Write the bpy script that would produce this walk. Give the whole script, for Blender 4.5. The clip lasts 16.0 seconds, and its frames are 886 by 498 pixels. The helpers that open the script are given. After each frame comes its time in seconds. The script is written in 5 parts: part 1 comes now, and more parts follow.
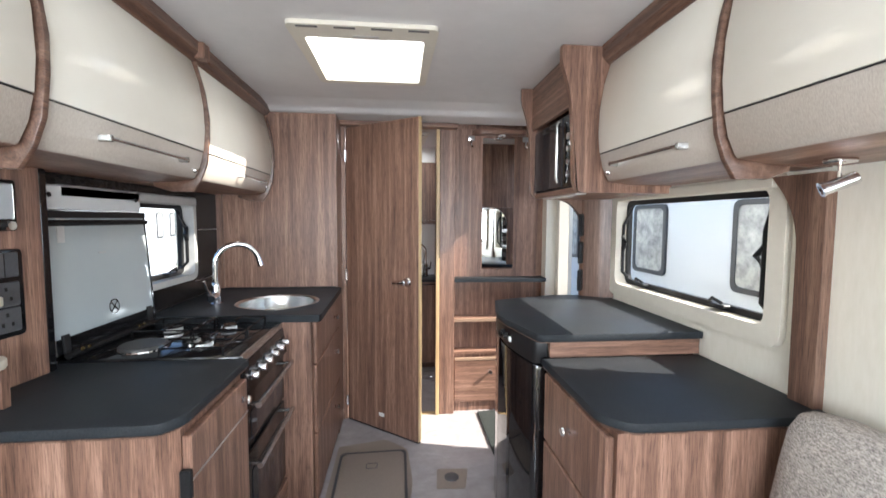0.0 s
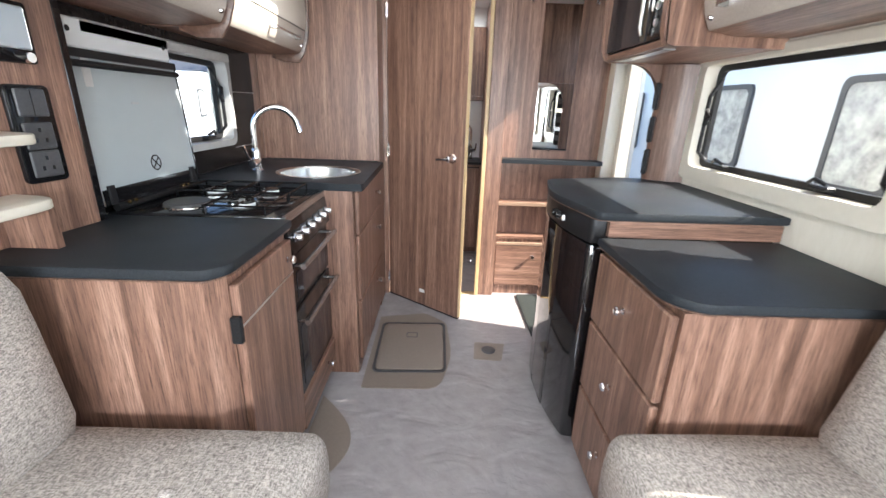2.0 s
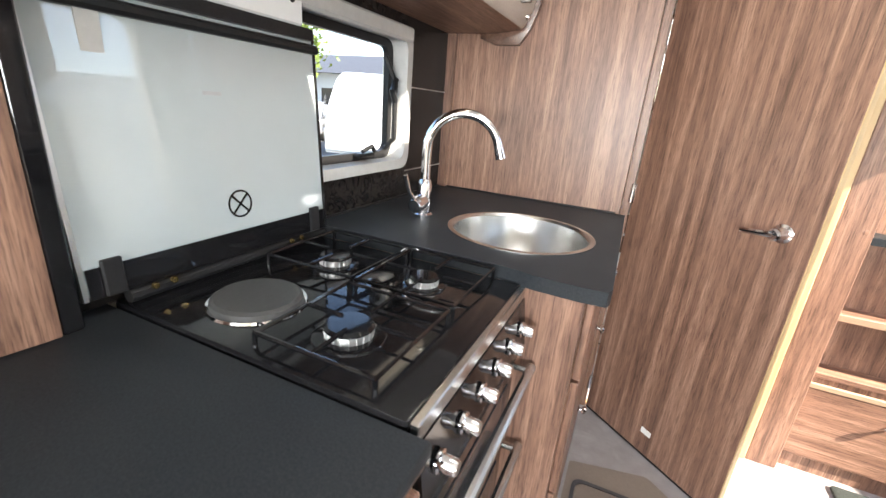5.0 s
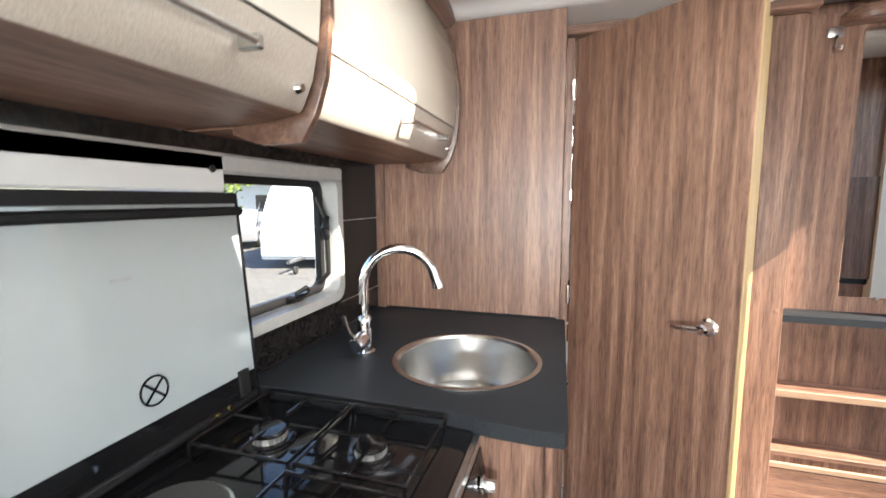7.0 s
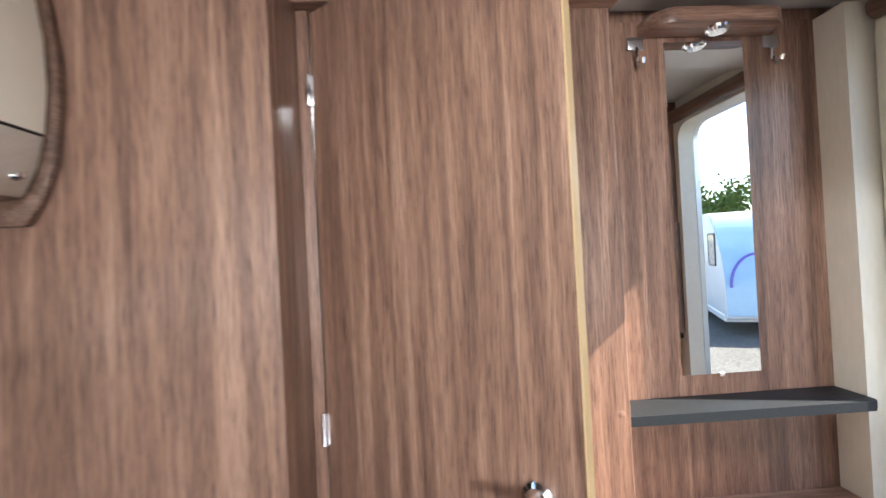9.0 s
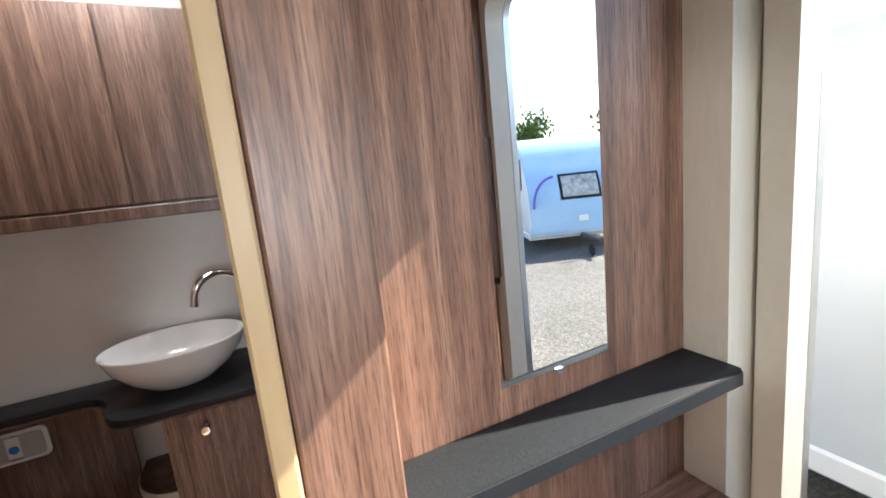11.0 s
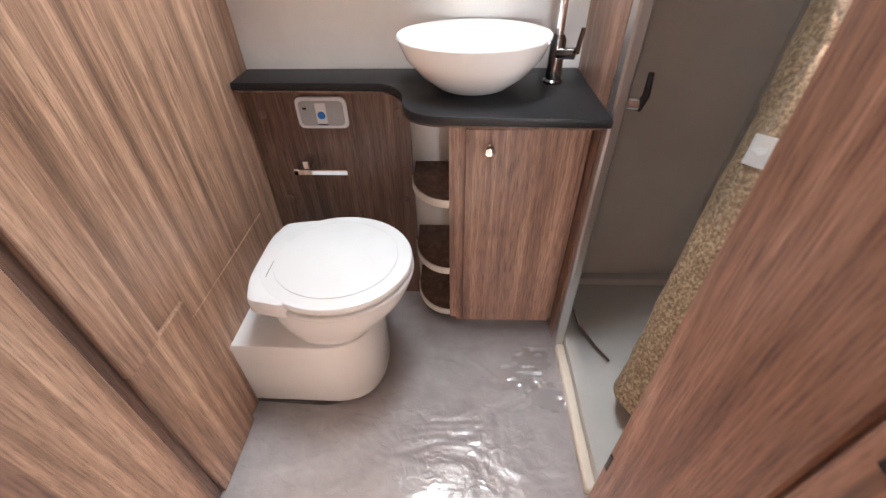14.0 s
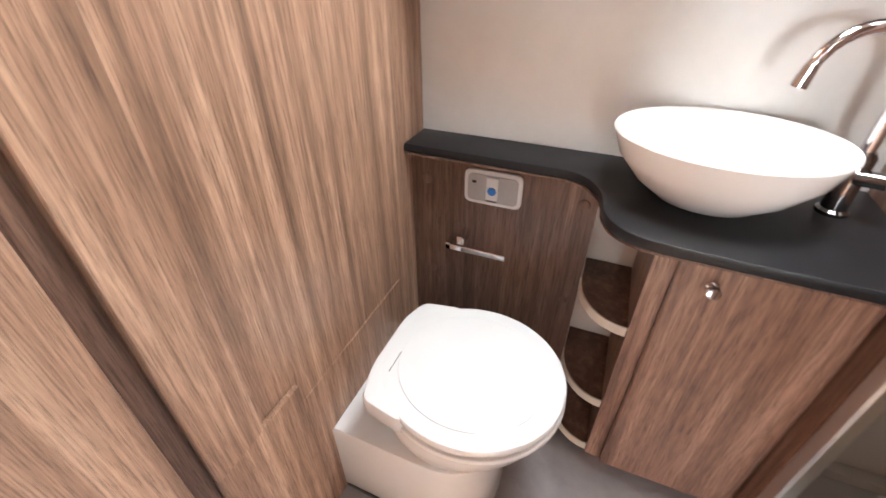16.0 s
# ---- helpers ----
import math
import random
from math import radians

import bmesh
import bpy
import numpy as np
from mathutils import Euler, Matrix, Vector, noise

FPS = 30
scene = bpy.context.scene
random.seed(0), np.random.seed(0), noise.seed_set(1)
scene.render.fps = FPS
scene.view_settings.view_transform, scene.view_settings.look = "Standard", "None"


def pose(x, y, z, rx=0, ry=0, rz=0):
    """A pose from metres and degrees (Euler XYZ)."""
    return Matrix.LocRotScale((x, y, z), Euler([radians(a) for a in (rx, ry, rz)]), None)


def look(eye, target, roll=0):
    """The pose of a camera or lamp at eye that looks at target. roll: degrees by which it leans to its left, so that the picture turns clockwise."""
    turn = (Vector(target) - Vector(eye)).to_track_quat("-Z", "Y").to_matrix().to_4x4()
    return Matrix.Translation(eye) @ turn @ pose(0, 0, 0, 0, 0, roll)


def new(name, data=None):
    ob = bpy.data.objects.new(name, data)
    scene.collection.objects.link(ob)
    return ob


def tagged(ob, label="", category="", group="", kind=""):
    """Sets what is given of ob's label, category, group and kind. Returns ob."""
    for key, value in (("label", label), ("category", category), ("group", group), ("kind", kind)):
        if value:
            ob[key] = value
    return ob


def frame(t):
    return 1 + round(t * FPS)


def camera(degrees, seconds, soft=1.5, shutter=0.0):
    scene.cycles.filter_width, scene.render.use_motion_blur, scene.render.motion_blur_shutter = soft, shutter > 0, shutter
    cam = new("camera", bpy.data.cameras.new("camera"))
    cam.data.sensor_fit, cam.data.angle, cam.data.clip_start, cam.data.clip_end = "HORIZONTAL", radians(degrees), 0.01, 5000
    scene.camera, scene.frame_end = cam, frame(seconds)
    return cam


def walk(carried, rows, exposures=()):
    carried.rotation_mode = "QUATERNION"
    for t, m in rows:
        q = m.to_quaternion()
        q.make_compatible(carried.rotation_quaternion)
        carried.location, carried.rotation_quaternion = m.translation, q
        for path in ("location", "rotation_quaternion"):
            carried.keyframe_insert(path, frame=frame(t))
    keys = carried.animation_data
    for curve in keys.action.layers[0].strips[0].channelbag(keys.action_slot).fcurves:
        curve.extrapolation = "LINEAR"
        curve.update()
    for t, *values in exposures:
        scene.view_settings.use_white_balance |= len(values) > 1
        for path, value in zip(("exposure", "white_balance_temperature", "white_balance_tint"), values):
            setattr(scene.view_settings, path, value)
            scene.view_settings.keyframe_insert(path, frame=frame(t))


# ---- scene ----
cam = camera(93.1, 16.0, 1.5, 0.3)
PATH = [
    (0, (0.063, -0.061, 1.305), (0.264, 1.924, 1.165), 0.3),
    (0.5, (0.059, -0.069, 1.261), (0.282, 1.89, 0.926), 0.6),
    (1, (0.047, -0.068, 1.231), (0.253, 1.864, 0.756), 0.9),
    (1.5, (0.033, -0.045, 1.216), (0.177, 1.865, 0.64), 1.4),
    (2, (0.037, 0.043, 1.205), (0.062, 1.938, 0.566), 1.9),
    (2.5, (0.085, 0.236, 1.199), (-0.059, 2.114, 0.527), 2.4),
    (3, (0.084, 0.407, 1.189), (-0.285, 2.246, 0.495), 2.8),
    (3.5, (0.001, 0.601, 1.191), (-0.578, 2.387, 0.502), 3.5),
    (4, (-0.077, 0.745, 1.2), (-0.839, 2.467, 0.526), 4.2),
    (4.2, (-0.114, 0.806, 1.204), (-0.931, 2.504, 0.535), 4.7),
    (6.3, (-0.431, 1.021, 1.185), (-1.01, 2.874, 0.706), 2.9),
    (6.5, (-0.403, 1.018, 1.211), (-0.982, 2.891, 0.818), 2.0),
    (7, (-0.284, 1.008, 1.309), (-0.858, 2.91, 1.077), -0.3),
    (7.5, (-0.195, 1.028, 1.338), (-0.693, 2.964, 1.281), -2.4),
    (8, (-0.158, 1.171, 1.33), (-0.472, 3.146, 1.342), -3.5),
    (8.5, (-0.16, 1.425, 1.346), (-0.218, 3.424, 1.354), -3.4),
    (9, (-0.059, 1.705, 1.324), (0.057, 3.702, 1.345), -2.9),
    (9.2, (-0.005, 1.803, 1.352), (0.197, 3.792, 1.341), -3.3),
    (11.5, (0.322, 2.300, 1.250), (1.186, 3.996, 0.632), -4.4),
    (12, (0.305, 2.304, 1.188), (0.904, 3.900, 0.142), -5.6),
    (12.5, (0.233, 2.338, 1.145), (0.514, 3.931, -0.034), -3.2),
    (13, (0.150, 2.364, 1.158), (0.140, 3.966, -0.038), -1.3),
    (13.5, (0.104, 2.457, 1.172), (0.004, 4.015, -0.079), -2.3),
    (14, (0.054, 2.582, 1.159), (-0.018, 4.114, -0.125), -1.1),
    (14.5, (0.01, 2.66, 1.148), (-0.148, 4.171, -0.153), -0.1),
    (15, (-0.017, 2.747, 1.146), (-0.305, 4.265, -0.124), 0.6),
    (15.5, (-0.059, 2.799, 1.151), (-0.465, 4.322, -0.081), 0.6),
    (16, (-0.092, 2.828, 1.169), (-0.718, 4.334, 0.011), -0.1),
]
walk(cam, [(t, look(eye, target, roll)) for t, eye, target, roll in PATH],
     [(0, 2.12, 6100, 10), (1, 2.3, 6050, 10), (1.5, 2.3, 6050, 10), (3, 2.9, 6450, 10), (4.2, 2.98, 6600, 10), (6.5, 2.75, 6650, 10),
      (9, 2.65, 6250, 10), (11.5, 2.4, 6400, 10), (12, 2.65, 6500, 10), (13, 3.2, 6350, 10), (13.5, 3.65, 6200, 10), (14.5, 4.1, 6400, 10), (16, 4.15, 6450, 10)])

# ---- world, sun, window light ----
world = bpy.data.worlds.new("world")
scene.world = world
world.use_nodes = True
wn = world.node_tree.nodes
sky = wn.new("ShaderNodeTexSky")
sky.sky_type = "NISHITA"
sky.sun_disc = False
SUN_TO = Vector((-0.74, 0.18, -0.65)).normalized()
sky.sun_elevation = math.asin(-SUN_TO.z)
sky.sun_rotation = math.atan2(-SUN_TO.x, -SUN_TO.y)
wn["Background"].inputs[1].default_value = 0.085
world.node_tree.links.new(sky.outputs[0], wn["Background"].inputs[0])
sun = new("sun", bpy.data.lights.new("sun", "SUN"))
sun.data.energy, sun.data.angle, sun.data.color = 3.9, radians(0.5), (1.0, 0.90, 0.76)
sun.matrix_world = look((0, 0, 0), SUN_TO)


def window_light(eye, target, w, h, watts, color=(0.93, 0.97, 1.0)):
    lamp = new("window_light", bpy.data.lights.new("window_light", "AREA"))
    lamp.data.shape, lamp.data.size, lamp.data.size_y = "RECTANGLE", w, h
    lamp.data.energy, lamp.data.color = watts, color
    lamp.matrix_world = look(eye, target)


window_light((0.06, -1.72, 1.20), (0.06, 0, 0.62), 1.7, 0.55, 20.0)
window_light((1.16, -0.2, 1.20), (0, -0.2, 1.0), 1.0, 0.4, 1.6)
window_light((-1.04, -0.6, 1.20), (0, -0.6, 1.0), 1.0, 0.4, 1.6)
window_light((-0.06, 1.72, 2.09), (-0.06, 1.72, 0), 0.4, 0.42, 1.7)
# Added lamp under an unseen roof light, brightens the washroom.
window_light((0.05, 3.42, 1.965), (0.05, 3.42, 0), 0.34, 0.34, 1.4)


# ---- materials ----
def material(name, color, rough=0.5, metal=0.0, transmission=0.0, emit=None):
    m = bpy.data.materials.new(name)
    m.use_nodes = True
    b = m.node_tree.nodes["Principled BSDF"]
    b.inputs["Base Color"].default_value = (*color, 1)
    b.inputs["Roughness"].default_value = rough
    b.inputs["Metallic"].default_value = metal
    b.inputs["Transmission Weight"].default_value = transmission
    if emit:
        b.inputs["Emission Color"].default_value = (*emit[:3], 1)
        b.inputs["Emission Strength"].default_value = emit[3]
    return m


def noise_node(m, scale, stretch=(1, 1, 1), detail=4.0, rough=0.6, distort=0.0):
    n, l = m.node_tree.nodes, m.node_tree.links
    co = n.new("ShaderNodeTexCoord")
    mp = n.new("ShaderNodeMapping")
    mp.inputs["Scale"].default_value = stretch
    nz = n.new("ShaderNodeTexNoise")
    nz.inputs["Scale"].default_value = scale
    nz.inputs["Detail"].default_value = detail
    nz.inputs["Roughness"].default_value = rough
    nz.inputs["Distortion"].default_value = distort
    l.new(co.outputs["Object"], mp.inputs[0])
    l.new(mp.outputs[0], nz.inputs["Vector"])
    return nz.outputs[0]


def ramp(m, fac, stops):
    n, l = m.node_tree.nodes, m.node_tree.links
    r = n.new("ShaderNodeValToRGB")
    while len(r.color_ramp.elements) < len(stops):
        r.color_ramp.elements.new(0.5)
    for e, (p, c) in zip(r.color_ramp.elements, stops):
        e.position, e.color = p, (*c, 1)
    l.new(fac, r.inputs[0])
    return r.outputs[0]


def mix(m, a, b, fac, mode="MIX"):
    n, l = m.node_tree.nodes, m.node_tree.links
    x = n.new("ShaderNodeMix")
    x.data_type, x.blend_type = "RGBA", mode
    if isinstance(fac, float):
        x.inputs[0].default_value = fac
    else:
        l.new(fac, x.inputs[0])
    l.new(a, x.inputs[6])
    l.new(b, x.inputs[7])
    return x.outputs[2]


def to_base(m, c):
    m.node_tree.links.new(c, m.node_tree.nodes["Principled BSDF"].inputs["Base Color"])


def bump(m, fac, strength, distance=0.002):
    n, l = m.node_tree.nodes, m.node_tree.links
    b = n.new("ShaderNodeBump")
    b.inputs["Strength"].default_value = strength
    b.inputs["Distance"].default_value = distance
    l.new(fac, b.inputs["Height"])
    l.new(b.outputs[0], n["Principled BSDF"].inputs["Normal"])


def rough_from(m, fac, lo, hi):
    n, l = m.node_tree.nodes, m.node_tree.links
    r = n.new("ShaderNodeMapRange")
    r.inputs["To Min"].default_value, r.inputs["To Max"].default_value = lo, hi
    l.new(fac, r.inputs[0])
    l.new(r.outputs[0], n["Principled BSDF"].inputs["Roughness"])


def wood(name, tone=1.0, along="z", rough=0.32, tint=(1, 1, 1), depth=0.85):
    m = material(name, (0.2, 0.12, 0.08), rough)
    k = {"z": (1, 1, 0.028), "y": (1, 0.028, 1), "x": (0.028, 1, 1)}[along]
    fine = noise_node(m, 330, tuple(c if c == 1 else 0.045 for c in k), 6, 0.72)
    wide = noise_node(m, 34, (k[0], k[1], k[2] * 1.3), 6, 0.66, 0.4)
    lo, mid, hi = [tuple(c * tone * k for c, k in zip(row, tint)) for row in ((0.122, 0.067, 0.047), (0.240, 0.134, 0.094), (0.40, 0.247, 0.179))]
    a = ramp(m, wide, [(0.32, lo), (0.51, mid), (0.69, hi)])
    b = ramp(m, fine, [(0.36, (0.34, 0.31, 0.30)), (0.50, (0.95, 0.95, 0.95)), (0.68, (1.33, 1.32, 1.30))])
    to_base(m, mix(m, a, b, depth, "MULTIPLY"))
    bump(m, fine, 0.10, 0.001)
    rough_from(m, fine, rough + 0.12, rough - 0.04)
    return m


def speckled(name, c0, c1, scale, rough, bump_s=0.0, stretch=(1, 1, 1), rough_hi=None):
    m = material(name, c0, rough)
    nz = noise_node(m, scale, stretch, 6, 0.65)
    to_base(m, ramp(m, nz, [(0.3, c0), (0.7, c1)]))
    if bump_s:
        bump(m, nz, bump_s)
    if rough_hi:
        rough_from(m, noise_node(m, 5, (1, 1, 1), 5), rough, rough_hi)
    return m


WOOD = wood("walnut_laminate")
WOOD_Y = wood("walnut_laminate_lengthwise", 1.0, "y")
WOOD_X = wood("walnut_laminate_crosswise", 1.05, "x")
# Lighter, yellower walnut: light on the washroom's left wall is put into the colour.
WOOD_LIT = wood("brightened_walnut_laminate", 1.55, "z", 0.38, (0.94, 1.0, 0.95), 0.65)
# Dark walnut parts, and painted shade on switch pillar, jamb strip and mirror cabinet.
WOOD_DARK = wood("dark_and_shaded_walnut_laminate", 0.62)
WOOD_TRIM = wood("walnut_trim", 0.6, "y", 0.25)
LIP = speckled("pale_wood_edging", (0.31, 0.20, 0.135), (0.39, 0.27, 0.185), 30, 0.4, 0, (0.1, 1, 1))
GREY_FRAME = speckled("pale_grey_plastic", (0.42, 0.42, 0.41), (0.48, 0.48, 0.47), 40, 0.35)
OAK_EDGE = speckled("pale_oak_edging", (0.47, 0.33, 0.17), (0.54, 0.39, 0.21), 30, 0.4, 0, (1, 1, 0.1))
WORKTOP = speckled("slate_worktop", (0.018, 0.021, 0.024), (0.034, 0.038, 0.043), 320, 0.42, 0.05, rough_hi=0.52)
WORKTOP.node_tree.nodes["Principled BSDF"].inputs["Specular IOR Level"].default_value = 0.12
BLACK_TOP = speckled("black_worktop", (0.010, 0.010, 0.011), (0.018, 0.018, 0.020), 300, 0.4, 0.05)
BLACK_TOP.node_tree.nodes["Principled BSDF"].inputs["Specular IOR Level"].default_value = 0.25
CREAM = speckled("cream_gloss_laminate", (0.78, 0.745, 0.66), (0.81, 0.78, 0.70), 7, 0.09)
LINEN = speckled("beige_linen_laminate", (0.46, 0.41, 0.355), (0.60, 0.55, 0.49), 130, 0.24, 0.04, (1, 3, 1))
WALL = speckled("cream_wallboard", (0.70, 0.66, 0.56), (0.76, 0.72, 0.63), 90, 0.5, 0.05, (1, 1, 0.2))
WHITE_WALL = speckled("white_wallboard", (0.74, 0.73, 0.71), (0.79, 0.78, 0.76), 12, 0.35, 0.02)
CEIL = speckled("ceiling_board", (0.63, 0.615, 0.61), (0.68, 0.665, 0.66), 9, 0.38, 0.02)
IVORY = speckled("ivory_plastic", (0.66, 0.62, 0.53), (0.70, 0.66, 0.57), 40, 0.35)
WHITE = speckled("white_plastic", (0.73, 0.745, 0.75), (0.77, 0.785, 0.79), 6, 0.2)
CERAMIC = speckled("white_ceramic", (0.84, 0.82, 0.80), (0.87, 0.85, 0.83), 5, 0.12)
BLACK = speckled("black_enamel", (0.006, 0.006, 0.007), (0.010, 0.010, 0.011), 60, 0.08)
BLACK.node_tree.nodes["Principled BSDF"].inputs["Specular IOR Level"].default_value = 0.42
BLACK_MATT = speckled("black_plastic", (0.012, 0.012, 0.013), (0.02, 0.02, 0.021), 200, 0.38, 0.05)
BLACK_MATT.node_tree.nodes["Principled BSDF"].inputs["Specular IOR Level"].default_value = 0.2
GREY_PLASTIC = speckled("grey_plastic", (0.05, 0.05, 0.055), (0.07, 0.07, 0.075), 200, 0.4)
CHROME = material("chrome", (0.80, 0.80, 0.82), 0.06, 1.0)
STEEL = speckled("brushed_steel", (0.50, 0.50, 0.49), (0.56, 0.56, 0.55), 120, 0.27, 0.0, (1, 1, 0.05))
STEEL.node_tree.nodes["Principled BSDF"].inputs["Metallic"].default_value = 1.0
ALU = material("satin_aluminium", (0.62, 0.62, 0.62), 0.3, 1.0)
BRASS = material("brass", (0.75, 0.55, 0.22), 0.25, 1.0)
MIRROR = material("mirror_silver", (0.90, 0.92, 0.92), 0.005, 1.0)
LID_GLASS = speckled("white_backed_glass", (0.36, 0.405, 0.42), (0.39, 0.435, 0.45), 3, 0.015)
LID_GLASS.node_tree.nodes["Principled BSDF"].inputs["IOR"].default_value = 1.75
GLASS = material("clear_acrylic", (0.95, 0.97, 0.98), 0.0, 0.0, 1.0)
GLASS.node_tree.nodes["Principled BSDF"].inputs["IOR"].default_value = 1.02
# Slight emission stands in for daylight coming through the dome.
FROST = material("glowing_milky_acrylic", (0.92, 0.94, 0.96), 0.5, 0.0, 0.2, (0.95, 0.98, 1.0, 0.12))
BLACK_GLOSS = material("polished_black_glass", (0.006, 0.006, 0.007), 0.04)
BLACK_GLOSS.node_tree.nodes["Principled BSDF"].inputs["IOR"].default_value = 1.8
DARK_GLASS = material("smoked_glass", (0.03, 0.03, 0.035), 0.05)
RUBBER = speckled("dark_rubber_mat", (0.012, 0.018, 0.017), (0.035, 0.042, 0.04), 160, 0.7, 0.4)
HATCH = speckled("taupe_plastic", (0.20, 0.165, 0.138), (0.23, 0.19, 0.16), 120, 0.4, 0.05)
SHOWER = speckled("grey_shower_panel", (0.46, 0.46, 0.44), (0.53, 0.53, 0.51), 4, 0.3)
BLUE_DOT = material("blue_button", (0.02, 0.20, 0.65), 0.3)
PAPER = speckled("white_paper_label", (0.72, 0.74, 0.74), (0.80, 0.82, 0.82), 60, 0.5)
RUSTY = speckled("worn_print", (0.28, 0.29, 0.29), (0.34, 0.35, 0.35), 60, 0.5)
FILM = bpy.data.materials.new("clear_plastic_film")
FILM.use_nodes = True
fn, fl = FILM.node_tree.nodes, FILM.node_tree.links
fn.remove(fn["Principled BSDF"])
clear, shine, blend = fn.new("ShaderNodeBsdfTransparent"), fn.new("ShaderNodeBsdfGlossy"), fn.new("ShaderNodeMixShader")
shine.inputs["Roughness"].default_value = 0.2
blend.inputs[0].default_value = 0.24
fl.new(clear.outputs[0], blend.inputs[1])
fl.new(shine.outputs[0], blend.inputs[2])
fl.new(blend.outputs[0], fn["Material Output"].inputs["Surface"])


def vinyl():
    m = material("grey_vinyl_under_film", (0.3, 0.28, 0.27), 0.2)
    mottle = noise_node(m, 14, (1, 1, 1), 5)
    to_base(m, ramp(m, mottle, [(0.3, (0.30, 0.28, 0.285)), (0.7, (0.37, 0.35, 0.355))]))
    crease = noise_node(m, 4.6, (1, 1.5, 1), 2, 0.5, 1.0)
    fine = noise_node(m, 30, (1, 1, 1), 2, 0.5, 1.0)
    h = mix(m, crease, fine, 0.12)
    bump(m, h, 0.45, 0.03)
    rough_from(m, fine, 0.10, 0.30)
    return m


FLOOR = vinyl()


def fabric():
    m = material("grey_beige_weave", (0.4, 0.37, 0.33), 0.9)
    a = noise_node(m, 330, (1, 0.3, 1), 3)
    b = noise_node(m, 330, (0.3, 1, 1), 3)
    tone = noise_node(m, 6, (1, 1, 1), 4)
    c = mix(m, ramp(m, a, [(0.40, (0.15, 0.135, 0.12)), (0.60, (0.60, 0.55, 0.50))]),
            ramp(m, b, [(0.40, (0.17, 0.15, 0.135)), (0.60, (0.62, 0.57, 0.52))]), 0.5)
    to_base(m, mix(m, c, ramp(m, tone, [(0.3, (0.9, 0.9, 0.9)), (0.7, (1.05, 1.05, 1.05))]), 1.0, "MULTIPLY"))
    bump(m, a, 0.5, 0.003)
    return m


FABRIC = fabric()


def carpet():
    m = material("brown_carpet_pile", (0.2, 0.14, 0.08), 0.95)
    a = noise_node(m, 115, (1, 1, 1), 5, 0.75)
    to_base(m, ramp(m, a, [(0.34, (0.09, 0.062, 0.038)), (0.5, (0.28, 0.20, 0.12)), (0.66, (0.55, 0.43, 0.29))]))
    bump(m, a, 1.0, 0.006)
    return m


CARPET = carpet()


def splash():
    m = material("dark_patterned_splashback", (0.02, 0.018, 0.018), 0.22)
    v = noise_node(m, 22, (1, 1, 1), 3, 0.5, 3.0)
    m.node_tree.nodes["Principled BSDF"].inputs["Specular IOR Level"].default_value = 0.22
    to_base(m, ramp(m, v, [(0.42, (0.012, 0.011, 0.011)), (0.56, (0.022, 0.019, 0.018))]))
    return m


SPLASH = splash()


# ---- mesh helpers ----
def box(bm, x0, x1, y0, y1, z0, z1, bevel=0.0, seg=1):
    r = bmesh.ops.create_cube(bm, size=1, matrix=Matrix.LocRotScale(
        ((x0 + x1) / 2, (y0 + y1) / 2, (z0 + z1) / 2), None, (abs(x1 - x0), abs(y1 - y0), abs(z1 - z0))))
    if bevel:
        es = list({e for v in r["verts"] for e in v.link_edges})
        bmesh.ops.bevel(bm, geom=es, offset=bevel, segments=seg, affect="EDGES", profile=0.5)
    return bm


def B(x0, x1, y0, y1, z0, z1, bevel=0.0, seg=1):
    return box(bmesh.new(), x0, x1, y0, y1, z0, z1, bevel, seg)


def rounded(points, radii, n=6):
    """The outline of a polygon with its corners rounded."""
    out, k = [], len(points)
    for i, p in enumerate(points):
        r = radii[i] if isinstance(radii, (list, tuple)) else radii
        p, a, b = Vector(p), Vector(points[i - 1]), Vector(points[(i + 1) % k])
        if r <= 0:
            out.append(p)
            continue
        s, e = p + (a - p).normalized() * r, p + (b - p).normalized() * r
        out += [(1 - t) ** 2 * s + 2 * t * (1 - t) * p + t * t * e for t in [j / n for j in range(n + 1)]]
    return out


def prism(outline, lo, hi, axis="z", bevel=0.0, bm=None):
    """An outline pushed along an axis; (u, v) is (x, y), (y, z) or (x, z)."""
    bm = bm or bmesh.new()
    place = {"z": lambda u, v, w: (u, v, w), "x": lambda u, v, w: (w, u, v), "y": lambda u, v, w: (u, w, v)}[axis]
    a = [bm.verts.new(place(p[0], p[1], lo)) for p in outline]
    b = [bm.verts.new(place(p[0], p[1], hi)) for p in outline]
    caps = [bm.faces.new(a), bm.faces.new(b[::-1])]
    for i in range(len(a)):
        bm.faces.new((a[i - 1], a[i], b[i], b[i - 1]))
    bmesh.ops.recalc_face_normals(bm, faces=bm.faces)
    if bevel:
        es = list({e for f in caps for e in f.edges})
        bmesh.ops.bevel(bm, geom=es, offset=bevel, segments=2, affect="EDGES", profile=0.5)
    return bm


def ring(outer, inner, lo, hi, axis="z"):
    """A flat frame between two outlines of as many points."""
    bm = bmesh.new()
    place = {"z": lambda u, v, w: (u, v, w), "x": lambda u, v, w: (w, u, v), "y": lambda u, v, w: (u, w, v)}[axis]
    rows = [[bm.verts.new(place(p[0], p[1], w)) for p in o] for o, w in ((outer, lo), (outer, hi), (inner, hi), (inner, lo))]
    for r in range(4):
        a, b = rows[r], rows[(r + 1) % 4]
        for i in range(len(a)):
            bm.faces.new((a[i - 1], a[i], b[i], b[i - 1]))
    bmesh.ops.recalc_face_normals(bm, faces=bm.faces)
    return bm


